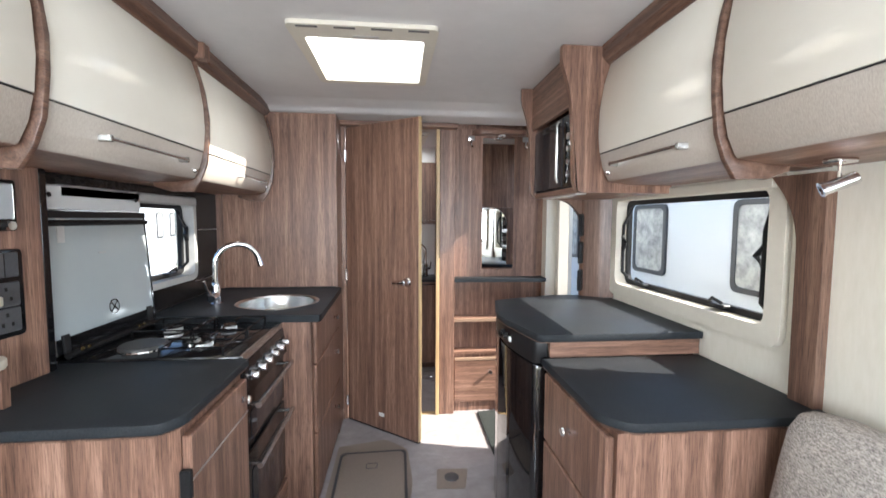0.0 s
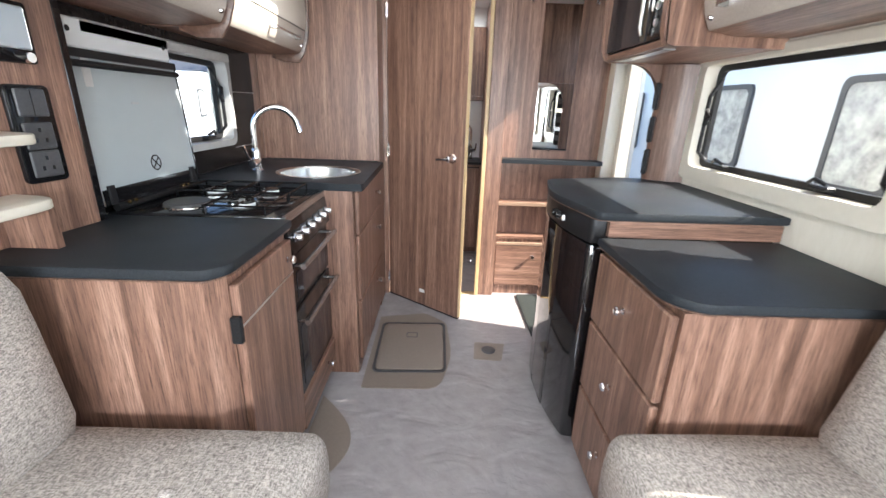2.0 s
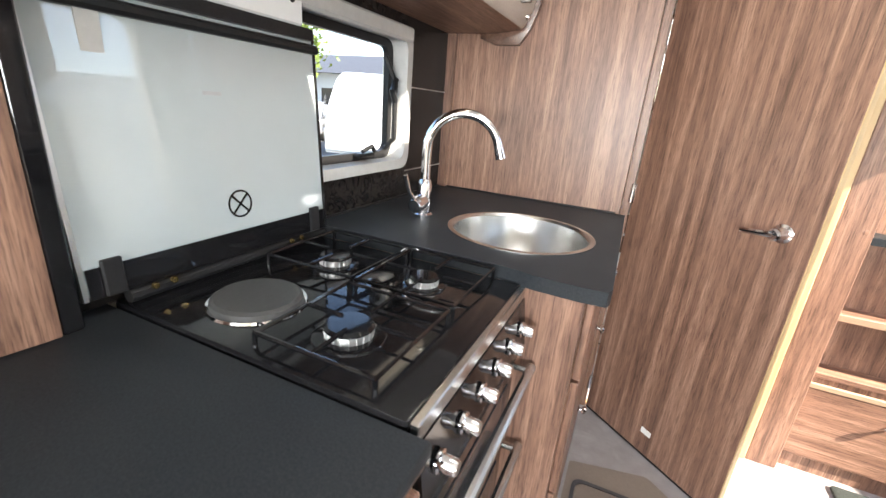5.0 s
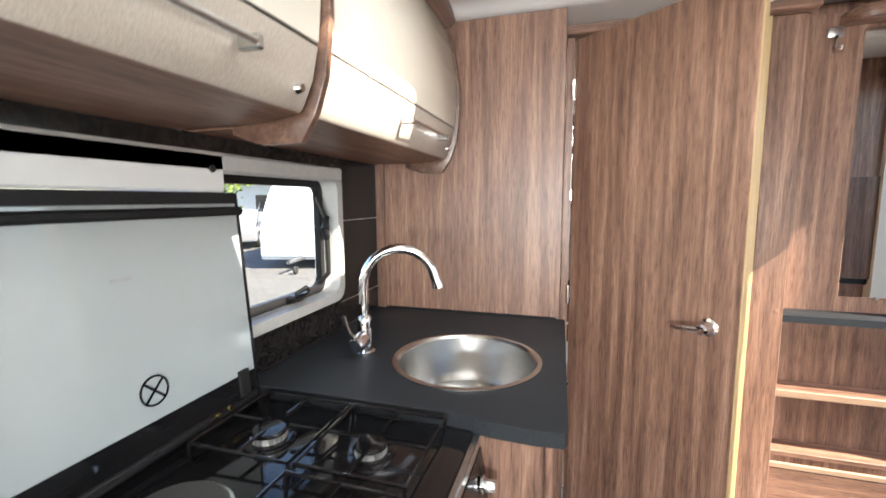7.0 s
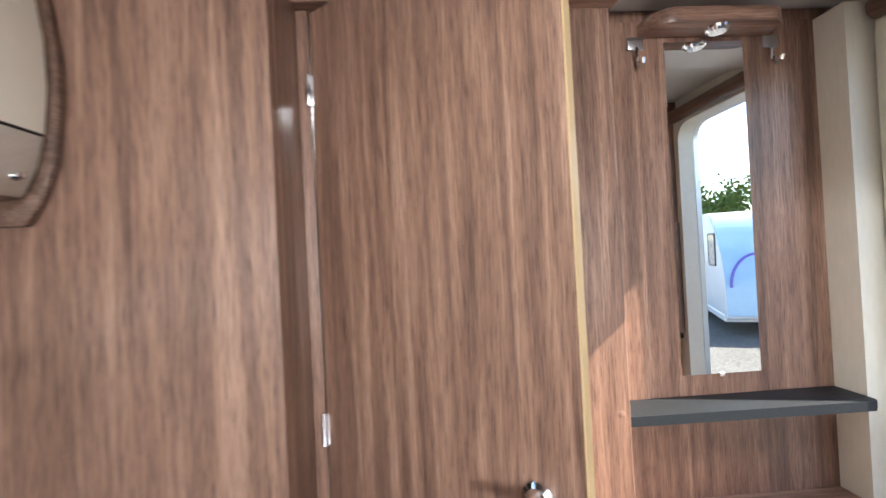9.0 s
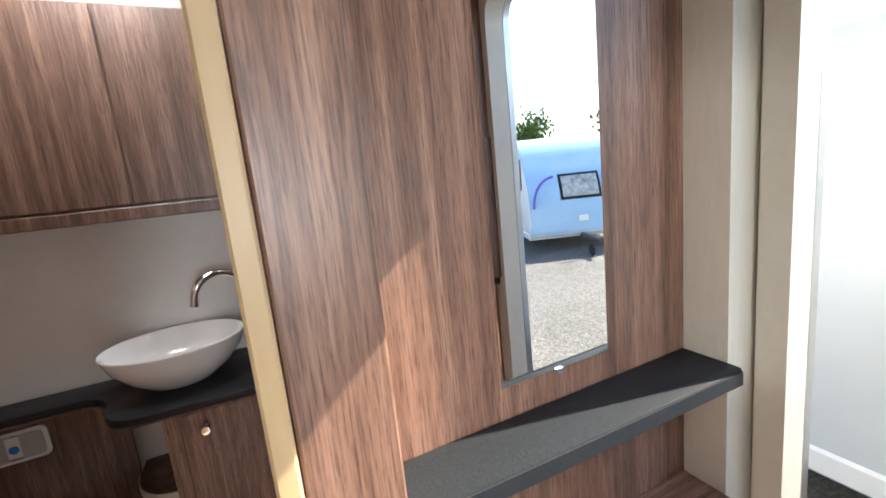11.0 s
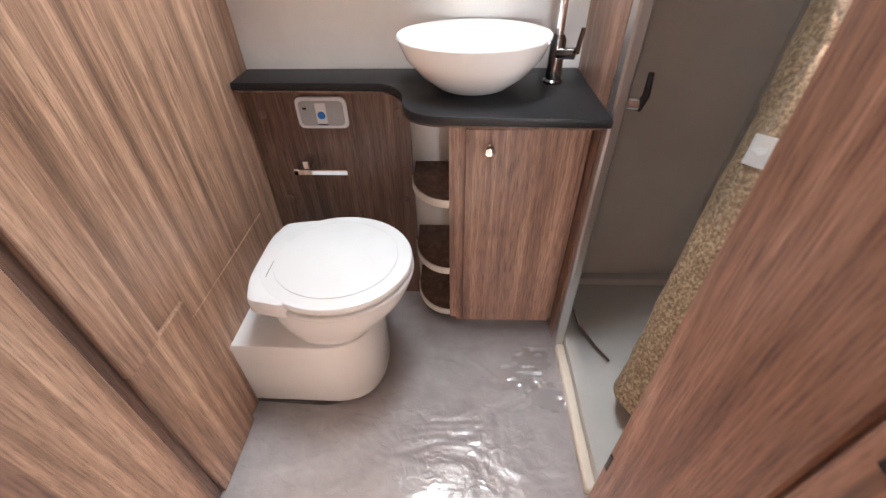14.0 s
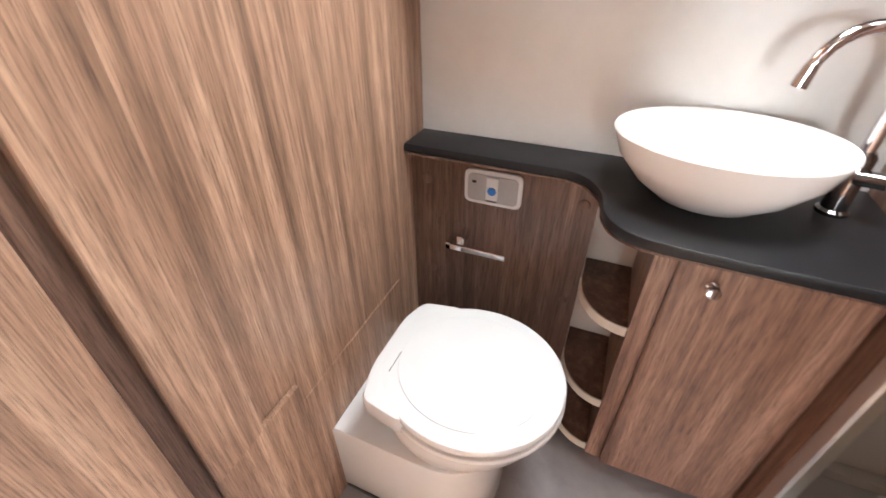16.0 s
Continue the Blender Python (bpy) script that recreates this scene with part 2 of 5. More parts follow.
def lathe(profile, centre, n=40, sx=1.0, sy=1.0, turn=None, bm=None):
    """A profile of (radius, height) turned about an upright axis (or one given by turn)."""
    bm = bm or bmesh.new()
    m = Matrix.Translation(centre) @ (turn or Matrix.Identity(4))
    rows = []
    for r, z in profile:
        if r < 1e-6:
            rows.append([bm.verts.new(m @ Vector((0, 0, z)))])
        else:
            rows.append([bm.verts.new(m @ Vector((r * sx * math.cos(2 * math.pi * i / n), r * sy * math.sin(2 * math.pi * i / n), z)))
                         for i in range(n)])
    fs = []
    for a, b in zip(rows, rows[1:]):
        for i in range(n):
            j = (i + 1) % n
            if len(a) == 1 and len(b) == 1:
                continue
            if len(a) == 1:
                fs.append(bm.faces.new((a[0], b[i], b[j])))
            elif len(b) == 1:
                fs.append(bm.faces.new((a[i], b[0], a[j])))
            else:
                fs.append(bm.faces.new((a[i], b[i], b[j], a[j])))
    bmesh.ops.recalc_face_normals(bm, faces=fs)
    return bm


def tube(points, r, n=10, bm=None):
    bm = bm or bmesh.new()
    ps = [Vector(p) for p in points]
    rows, up = [], Vector((0.13, 0.31, 0.94))
    for i, p in enumerate(ps):
        d = (ps[min(i + 1, len(ps) - 1)] - ps[max(i - 1, 0)]).normalized()
        s = d.cross(up).normalized() if abs(d.dot(up)) < 0.97 else d.cross(Vector((1, 0, 0))).normalized()
        t = s.cross(d)
        rr = r[i] if isinstance(r, (list, tuple)) else r
        rows.append([bm.verts.new(p + rr * (math.cos(2 * math.pi * k / n) * s + math.sin(2 * math.pi * k / n) * t)) for k in range(n)])
    for a, b in zip(rows, rows[1:]):
        for k in range(n):
            bm.faces.new((a[k - 1], a[k], b[k], b[k - 1]))
    bm.faces.new(rows[0])
    bm.faces.new(rows[-1][::-1])
    bmesh.ops.recalc_face_normals(bm, faces=bm.faces)
    return bm


def arc(c, r, a0, a1, u, v, n=14):
    c, u, v = Vector(c), Vector(u), Vector(v)
    return [c + r * (math.cos(a) * u + math.sin(a) * v) for a in [radians(a0 + (a1 - a0) * i / n) for i in range(n + 1)]]


TURN_X = Matrix.Rotation(radians(90), 4, "Y")
TURN_XN = Matrix.Rotation(radians(-90), 4, "Y")
TURN_YN = Matrix.Rotation(radians(90), 4, "X")


def finish(name, bm, mat, smooth=True):
    me = bpy.data.meshes.new(name)
    bm.to_mesh(me)
    bm.free()
    if smooth:
        me.shade_smooth()
        me.set_sharp_from_angle(angle=radians(32))
    me.materials.append(mat)
    return new(name, me)


def part(name, bm, mat, parent, label=""):
    ob = finish(name, bm, mat)
    ob.parent = parent
    if parent.matrix_basis != Matrix.Identity(4):
        ob.matrix_parent_inverse = parent.matrix_basis.inverted()
    return tagged(ob, label)


def thing(name, at, label, category, group=""):
    e = new(name)
    e.empty_display_size = 0.05
    e.location = at
    return tagged(e, label, category, group)


def solid(name, bm, mat, label, category, group=""):
    return tagged(finish(name, bm, mat), label, category, group)


def structure(name, bm, mat, label="", category=""):
    return tagged(finish(name, bm, mat), label, category or name.split("_")[0], kind="structure")


def knob(parent, at, axis, name="knob"):
    """A small turned chrome knob that stands out along an axis."""
    turn = {"x": TURN_X, "-x": TURN_XN, "-y": TURN_YN}[axis]
    part(name, lathe([(0, 0), (0.009, 0), (0.010, 0.003), (0.005, 0.006), (0.005, 0.012), (0.012, 0.016), (0.0135, 0.021), (0.011, 0.026), (0, 0.0275)],
                     at, 18, turn=turn), CHROME, parent, "polished chrome knob")


# ---- structure ----
def wall_with_holes(name, axis, lo, hi, u0, u1, z0, z1, holes, mat, label):
    """A wall in the plane of an axis, from u0 to u1, with openings (u0, u1, z0, z1) right through it."""
    bm = bmesh.new()
    us = sorted({u0, u1, *[h[0] for h in holes], *[h[1] for h in holes]})
    zs = sorted({z0, z1, *[h[2] for h in holes], *[h[3] for h in holes]})
    for a, b in zip(us, us[1:]):
        for c, d in zip(zs, zs[1:]):
            if any(h[0] <= a and b <= h[1] and h[2] <= c and d <= h[3] for h in holes):
                continue
            if axis == "x":
                box(bm, lo, hi, a, b, c, d)
            else:
                box(bm, a, b, lo, hi, c, d)
    return structure(name, bm, mat, label, "wall")


XL, XR, YB, YF, H = -1.0, 1.13, 3.79, -1.75, 1.955
structure("floor", B(XL, XR, YF, YB, -0.06, 0), FLOOR, "grey vinyl floor under creased clear protective film", "floor")
ENTRY = (2.06, 2.64, 0.0, 1.84)
wall_with_holes("wall_left", "x", XL - 0.05, XL, YF, YB, -0.06, H, [(-1.157, -0.043, 0.993, 1.427), (1.323, 2.147, 1.023, 1.377)], WALL,
                "cream wallboard side wall with a window")
wall_with_holes("wall_right", "x", XR, XR + 0.05, YF, YB, -0.06, H, [(-0.907, 0.507, 0.993, 1.427), (1.033, 1.897, 0.993, 1.407), (2.05, 2.65, -0.02, 1.85)], WALL,
                "cream wallboard side wall with window and entrance")
wall_with_holes("wall_front", "y", YF - 0.05, YF, XL - 0.05, XR + 0.05, -0.06, H, [(-0.857, 0.977, 0.943, 1.507)], WALL, "cream front wall with a wide window")
structure("wall_back", B(XL - 0.05, XR + 0.05, YB, YB + 0.05, -0.06, H), WHITE_WALL, "white washroom back wall", "wall")

bm = bmesh.new()
holes = [(-0.282, 0.162, 1.478, 1.962), (-0.142, 0.242, 3.228, 3.612)]
xs = sorted({XL - 0.05, XR + 0.05, *[h[0] for h in holes], *[h[1] for h in holes]})
ys = sorted({YF - 0.05, YB + 0.05, *[h[2] for h in holes], *[h[3] for h in holes]})
for a, b in zip(xs, xs[1:]):
    for c, d in zip(ys, ys[1:]):
        if not any(h[0] <= a and b <= h[1] and h[2] <= c and d <= h[3] for h in holes):
            box(bm, a, b, c, d, H, H + 0.04)
structure("ceiling", bm, CEIL, "smooth pale grey ceiling board", "ceiling")
structure("trim", prism(rounded([(2.30, H), (2.66, H), (2.66, 1.915), (2.46, 1.915), (2.42, 1.94)], [0, 0, 0.01, 0.02, 0.02]), -0.99, XR - 0.004, "x"), CEIL,
          "pale ceiling step above the door", "trim")


def rooflight(x0, x1, y0, y1, name):
    e = tagged(new(name), "square roof light with ivory frame and milky dome", "roof light", kind="structure")
    cx, cy = (x0 + x1) / 2, (y0 + y1) / 2
    o = rounded([(x0 - 0.045, y0 - 0.10), (x1 + 0.045, y0 - 0.10), (x1 + 0.03, y1 + 0.04), (x0 - 0.03, y1 + 0.04)], 0.03)
    i = rounded([(x0, y0), (x1, y0), (x1, y1), (x0, y1)], 0.02)
    part("frame", ring(o, i, H - 0.016, H - 0.001), IVORY, e)
    part("shaft", ring(rounded([(x0 - 0.008, y0 - 0.008), (x1 + 0.008, y0 - 0.008), (x1 + 0.008, y1 + 0.008), (x0 - 0.008, y1 + 0.008)], 0.02), i, H, H + 0.10), IVORY, e)
    part("dome", B(x0 + 0.001, x1 - 0.001, y0 + 0.001, y1 - 0.001, H + 0.085, H + 0.092), FROST, e, "milky translucent dome").visible_shadow = False
    part("vent_disc", lathe([(0, -0.012), (0.07, -0.01), (0.085, 0)], (cx, cy, H + 0.084), 28), FROST, e).visible_shadow = False
    part("catch", B(cx - 0.04, cx + 0.05, y0 - 0.03, y0 - 0.012, H - 0.022, H - 0.0165, 0.002), ALU, e)
    for k in range(4):
        u = x0 - 0.01 + k * (x1 - x0) / 3.4
        part("slot", B(u, u + 0.07, y0 - 0.088, y0 - 0.078, H - 0.018, H - 0.0155), GREY_PLASTIC, e)


rooflight(-0.27, 0.15, 1.49, 1.95, "rooflight_1")
# Unseen roof light, added over the washroom as an opening for its lamp.
rooflight(-0.13, 0.23, 3.24, 3.60, "rooflight_unseen")


def caravan_window(name, x, side, y0, y1, z0, z1, label, rim=0.055, frame_mat=None):
    """A hinged acrylic window; side is +1 on the right wall, -1 on the left."""
    e = tagged(new(name), label, "window", kind="structure")
    o = rounded([(y0 - rim, z0 - rim), (y1 + rim, z0 - rim), (y1 + rim, z1 + rim), (y0 - rim, z1 + rim)], 0.05)
    i = rounded([(y0, z0), (y1, z0), (y1, z1), (y0, z1)], 0.04)
    a, b = sorted((x - side * 0.022, x + side * 0.05))
    part("window_frame", ring(o, i, a, b, "x"), frame_mat or IVORY, e)
    m = rounded([(y0 + 0.022, z0 + 0.022), (y1 - 0.022, z0 + 0.022), (y1 - 0.022, z1 - 0.022), (y0 + 0.022, z1 - 0.022)], 0.035)
    a, b = sorted((x + side * 0.03, x + side * 0.048))
    part("inner_seal", ring(i, m, a, b, "x"), BLACK_MATT, e, "black rubber seal")
    a, b = sorted((x + side * 0.052, x + side * 0.056))
    g = part("pane", B(a, b, y0, y1, z0, z1), GLASS, e)
    g.visible_shadow = False
    for y in (y0 + 0.03, y1 - 0.03):
        s = 1 if y < (y0 + y1) / 2 else -1
        a, b = x + side * 0.0, x + side * 0.03
        bm = tube([(b, y, z0 + 0.03), (a, y, z0 + 0.06), (a, y, z1 - 0.12), (b, y + s * 0.01, z1 - 0.05)], 0.008, 8)
        tube([(a, y, z0 + 0.17), (a - side * 0.005, y + s * 0.025, z0 + 0.2), (a, y, z0 + 0.23)], 0.010, 8, bm)
        part("stay", bm, BLACK_MATT, e, "black folding window stay")
    for y in (y0 + (y1 - y0) * 0.25, y0 + (y1 - y0) * 0.8):
        bm = box(bmesh.new(), min(x, x + side * 0.03), max(x, x + side * 0.03), y - 0.035, y + 0.035, z0 + 0.012, z0 + 0.024, 0.004)
        tube([(x, y - 0.03, z0 + 0.03), (x - side * 0.012, y, z0 + 0.045), (x, y + 0.03, z0 + 0.03)], 0.006, 8, bm)
        part("catch", bm, BLACK_MATT, e)
    part("blind_cassette", B(min(x - side * 0.03, x), max(x - side * 0.03, x), y0 - 0.02, y1 + 0.02, z1 - 0.005, z1 + 0.035, 0.006), frame_mat or IVORY, e, "folded pleated blind in its cassette")


caravan_window("window_1", XR, 1, 1.04, 1.89, 1.0, 1.40, "wide side window with ivory frame and black stays")
caravan_window("window_2", XL + 0.02, -1, 1.33, 2.14, 1.03, 1.37, "kitchen window with pale grey frame behind the hob", 0.028, GREY_FRAME)
caravan_window("window_3", XR, 1, -0.9, 0.5, 1.0, 1.42, "lounge side window with ivory frame")
caravan_window("window_4", XL, -1, -1.15, -0.05, 1.0, 1.42, "lounge side window with ivory frame")
e = tagged(new("window_5"), "wide front window with ivory frame", "window", kind="structure")
part("window_frame", ring(rounded([(-0.9, 0.9), (1.02, 0.9), (1.02, 1.55), (-0.9, 1.55)], 0.06), rounded([(-0.85, 0.95), (0.97, 0.95), (0.97, 1.5), (-0.85, 1.5)], 0.05), YF - 0.05, YF + 0.02, "y"), IVORY, e)
part("pane", B(-0.85, 0.97, YF - 0.055, YF - 0.05, 0.95, 1.5), GLASS, e).visible_shadow = False

# entrance opening with its frame
e = tagged(new("entrance"), "open entrance doorway with cream frame and aluminium edge", "doorway", kind="structure")
y0, y1, z0, z1 = ENTRY
o = rounded([(y0 - 0.06, 0.0), (y1 + 0.05, 0.0), (y1 + 0.05, z1 + 0.06), (y0 - 0.06, z1 + 0.06)], [0, 0, 0.09, 0.09])
i = rounded([(y0, 0.001), (y1, 0.001), (y1, z1), (y0, z1)], [0, 0, 0.08, 0.08])
part("door_frame", ring(o, i, XR - 0.018, XR + 0.05, "x"), IVORY, e)
o = rounded([(y0 - 0.02, -0.03), (y1 + 0.02, -0.03), (y1 + 0.02, z1 + 0.02), (y0 - 0.02, z1 + 0.02)], [0, 0, 0.08, 0.08])
part("outer_edge", ring(o, i, XR + 0.052, XR + 0.075, "x"), ALU, e, "thin aluminium door surround")
part("threshold", B(XR - 0.02, XR + 0.08, y0, y1, -0.012, 0.006, 0.003), ALU, e, "aluminium threshold")
part("roller_cassette", tube([(XR - 0.035, y0 - 0.03, z1 + 0.035), (XR - 0.035, y1 + 0.03, z1 + 0.035)], 0.028, 14), WOOD_TRIM, e, "brown roller blind cassette")

# ---- washroom partition ----
structure("wall_partition_left", B(XL + 0.004, -0.31, 2.47, 2.50, 0, H - 0.042), WOOD, "walnut laminate end panel beside the sink", "wall")
structure("wall_partition_return", B(-0.31 - 0.02, -0.31, 2.502, 2.66, 0, H - 0.045), WOOD, "walnut laminate return panel by the door", "wall")
structure("wall_washroom_left", B(-0.565, -0.545, 2.70, YB - 0.002, 0, H - 0.002), WOOD_LIT, "walnut laminate washroom side wall", "wall")
structure("wall_partition_back", B(-0.98, -0.33, 2.66, 2.70, 0, H - 0.045), WOOD, "walnut laminate partition behind the door hinge", "wall")
structure("trim_washroom_panel", B(-0.544, -0.528, 2.988, 3.085, 0.505, 1.80, 0.002), WOOD_LIT, "raised walnut panel on the washroom wall", "trim")
structure("trim_panel_foot", B(-0.544, -0.532, 2.988, 3.18, 0.004, 0.5035, 0.001), WOOD_LIT, "walnut panel foot on the washroom wall", "trim")
# Thin dark strip paints the door jamb's shadow on the wall.
structure("trim_corner_strip", B(-0.544, -0.5415, 2.952, 2.987, 0.004, 1.80), WOOD_DARK, "shadow of the door jamb as a thin dark strip", "trim")
structure("trim_washroom_jamb", B(-0.544, -0.518, 2.702, 2.951, 0.004, 1.80, 0.003), WOOD_LIT, "walnut jamb panel inside the washroom", "trim")
structure("trim_lower_panel", B(-0.5445, -0.5415, 3.182, 3.60, 0.004, 0.44, 0.001), WOOD_LIT, "lower walnut wall panel", "trim")
structure("door_frame_header", B(-0.329, 0.43, 2.62, 2.70, 1.885, H - 0.041, 0.004), WOOD_X, "walnut door header", "trim")
structure("door_frame_left", B(-0.309, -0.283, 2.655, 2.71, 0, 1.883), WOOD, "walnut door lining", "trim")
structure("door_frame_edge", B(0.292, 0.315, 2.652, 2.671, 0, 1.883, 0.003), OAK_EDGE, "pale oak door edging", "trim")
structure("door_frame_right", B(0.298, 0.315, 2.672, 2.712, 0, 1.883, 0.002), WOOD, "walnut door lining with strike plate", "trim")
structure("door_post", B(0.317, 0.415, 2.66, 2.715, 0, 1.883, 0.003), WOOD, "walnut door post with a screw cap", "trim")
part("screw_cap", lathe([(0, 0.0005), (0.008, 0.0004), (0.009, 0)], (0.392, 2.66, 0.93), 20, turn=TURN_YN), WOOD, bpy.data.objects["door_post"])
part("strike_plate", B(0.2965, 0.2985, 2.684, 2.697, 0.905, 0.955, 0.0005), BLACK_MATT, bpy.data.objects["door_frame_right"], "dark strike plate recess")
structure("door_threshold", B(-0.283, 0.292, 2.665, 2.70, 0.0, 0.006, 0.002), OAK_EDGE, "pale floor threshold strip", "trim")

# the washroom door, standing ajar on its hinges
door = thing("washroom_door", (0, 0, 0), "walnut laminate washroom door standing ajar with chrome handle", "door")
part("leaf", B(0.003, 0.570, 0, 0.028, 0.012, 1.872, 0.002), WOOD, door)
part("edge_strip", B(0.5705, 0.5735, 0.001, 0.027, 0.013, 1.871), OAK_EDGE, door, "pale oak edge strip")
for z in (0.13, 0.95, 1.70):
    bm = tube([(0.0, -0.006, z - 0.035), (0.0, -0.006, z + 0.035)], 0.006, 10)
    box(bm, 0.001, 0.012, -0.003, 0.0, z - 0.035, z + 0.035)
    part("hinge", bm, CHROME, door, "slim bright hinge")
bm = lathe([(0, 0), (0.026, 0), (0.026, 0.006), (0.018, 0.010), (0.012, 0.022), (0.012, 0.045), (0.017, 0.05), (0.012, 0.056), (0, 0.057)], (0.497, 0, 0.945), 24, turn=TURN_YN)
tube([(0.497, -0.048, 0.945), (0.47, -0.052, 0.943), (0.43, -0.050, 0.938), (0.415, -0.046, 0.936)], [0.010, 0.009, 0.008, 0.006], 10, bm)
part("door_handle", bm, CHROME, door, "polished chrome lever handle")
part("vent_cover", B(0.27, 0.312, -0.003, 0, 0.095, 0.118, 0.001), PAPER, door, "small pale plate")
part("bottom_seal", B(0.004, 0.569, 0.002, 0.026, 0.003, 0.0115), BLACK_MATT, door)
door.matrix_world = pose(-0.281, 2.652, 0, 0, 0, -39)

# ---- recess with shelves by the entrance ----
structure("wall_recess_back", B(0.416, XR - 0.002, 2.785, 2.80, 0, H - 0.042), WOOD, "walnut laminate panel behind mirror and shelves", "wall")
structure("wall_recess_side", prism([(2.70, 0.0), (2.784, 0.0), (2.784, H - 0.045), (2.70, H - 0.045)], 1.046, XR - 0.002, "x"), WALL, "cream side panel", "wall")
mir = thing("wall_mirror", (0.727, 2.784, 0.97), "tall narrow frameless mirror clipped to the panel", "mirror")
part("glass", B(0.618, 0.838, 2.779, 2.7835, 0.968, 1.856, 0.001), MIRROR, mir)
for z in (0.966, 1.858):
    part("clip", B(0.72, 0.735, 2.775, 2.784, z - 0.006, z + 0.006, 0.002), CHROME, mir)
for x in (0.54, 0.915):
    h = thing("coat_hook", (x, 2.784, 1.83), "pale metal coat hook on the walnut panel", "hook", "coat hooks")
    part("plate", B(x - 0.022, x + 0.022, 2.776, 2.7845, 1.835, 1.87, 0.004, 2), ALU, h)
    part("prong", tube([(x, 2.776, 1.84), (x, 2.772, 1.80), (x, 2.760, 1.785), (x, 2.745, 1.79), (x, 2.742, 1.80)], 0.006, 8), CHROME, h)
bm = prism(rounded([(0.55, 2.784), (0.92, 2.784), (0.90, 2.70), (0.57, 2.70)], [0, 0, 0.05, 0.05]), 1.868, 1.908, "z", 0.006)
lamp = thing("mirror_light", (0.735, 2.75, 1.868), "curved walnut pelmet with small chrome downlight above mirror", "light")
part("pelmet", bm, WOOD_X, lamp)
part("downlight", lathe([(0, -0.012), (0.02, -0.012), (0.028, -0.006), (0.03, 0)], (0.735, 2.735, 1.868), 24), CHROME, lamp)
sh = thing("shelf", (0.74, 2.73, 0.89), "dark slate-grey shelf below the mirror", "shelf")
part("board", prism(rounded([(0.416, 2.784), (1.045, 2.784), (1.045, 2.669), (0.416, 2.682)], [0, 0, 0.016, 0]), 0.890, 0.914, "z", 0.003), WORKTOP, sh)
part("edging", prism([(0.416, 2.6815), (0.416, 2.678), (1.03, 2.665), (1.03, 2.6685)], 0.8895, 0.9135), WORKTOP, sh)
sh = thing("shelf", (0.74, 2.73, 0.62), "walnut shelf with pale front edge in recess", "shelf")
part("board", B(0.417, 1.044, 2.69, 2.784, 0.622, 0.643), WOOD_X, sh)
part("lip", B(0.417, 1.044, 2.684, 2.6895, 0.62, 0.645, 0.002), LIP, sh, "pale edging")
dr = thing("recess_cabinet", (0.74, 2.73, 0), "low walnut cabinet with one drawer and chrome knob", "cabinet")
part("body", B(0.417, 1.044, 2.704, 2.784, 0.0, 0.395), WOOD, dr)
part("top", B(0.417, 1.044, 2.694, 2.784, 0.3955, 0.415, 0.002), WOOD_X, dr)
d = part("drawer", B(0.425, 0.985, 2.692, 2.7035, 0.065, 0.350, 0.002), WOOD_X, dr)
part("drawer_lip", B(0.425, 0.985, 2.690, 2.703, 0.353, 0.372, 0.002), LIP, dr, "pale oak finger lip")
knob(d, (0.668, 2.692, 0.275), "-y")

# ---- kitchen, left side ----
def worktop(name, outline, lo, hi, mat, label):
    n = len(outline)
    cx, cy = sum(p[0] for p in outline) / n, sum(p[1] for p in outline) / n
    e = thing(name, (cx, cy, lo), label, "worktop")
    part("slab", prism(outline, lo + 0.004, hi, "z", 0.005), mat, e)
    part("underside", prism([(cx + (p[0] - cx) * 0.975, cy + (p[1] - cy) * 0.975) for p in outline], lo, lo + 0.0038), WOOD_DARK, e, "dark backing board")
    return e


e = thing("kitchen_cabinet", (-0.7, 1.07, 0), "walnut base cabinet with one door beside the cooker", "cabinet")
part("body", prism([(-0.995, 0.872), (-0.485, 0.872), (-0.440, 0.925), (-0.440, 1.285), (-0.995, 1.285)], 0.0, 0.834), WOOD, e)
d = part("door", B(-0.4395, -0.418, 0.925, 1.280, 0.10, 0.805, 0.003), WOOD, e)
part("groove", B(-0.4185, -0.4170, 0.927, 1.278, 0.697, 0.703), ALU, d, "bright metal inlay line")
knob(d, (-0.418, 1.235, 0.755), "x")
part("hinge_cap", B(-0.4395, -0.414, 0.908, 0.924, 0.66, 0.73, 0.003), BLACK_MATT, e, "black hinge cap")
worktop("worktop", rounded([(-0.995, 0.857), (-0.450, 0.859), (-0.416, 0.906), (-0.415, 1.29), (-0.995, 1.29)], [0, 0.022, 0.022, 0, 0]), 0.836, 0.866, WORKTOP,
        "dark slate-grey worktop with rounded corner by the hob")
# angled wall end with sockets
structure("wall_socket_panel", prism([(-0.998, 0.70), (-0.975, 0.70), (-0.925, 1.19), (-0.925, 1.205), (-0.998, 1.205)], 0.868, 1.44), WOOD, "walnut wall panel with sockets beside hob", "wall")
s = thing("socket_plate", (-0.93, 1.10, 1.02), "glossy black plate with switches and two sockets", "socket")
M = Matrix.Translation((-0.9365, 1.085, 0)) @ Matrix.Rotation(radians(-5.8), 4, "Z")


def moved(bm, m):
    bm.transform(m)
    return bm


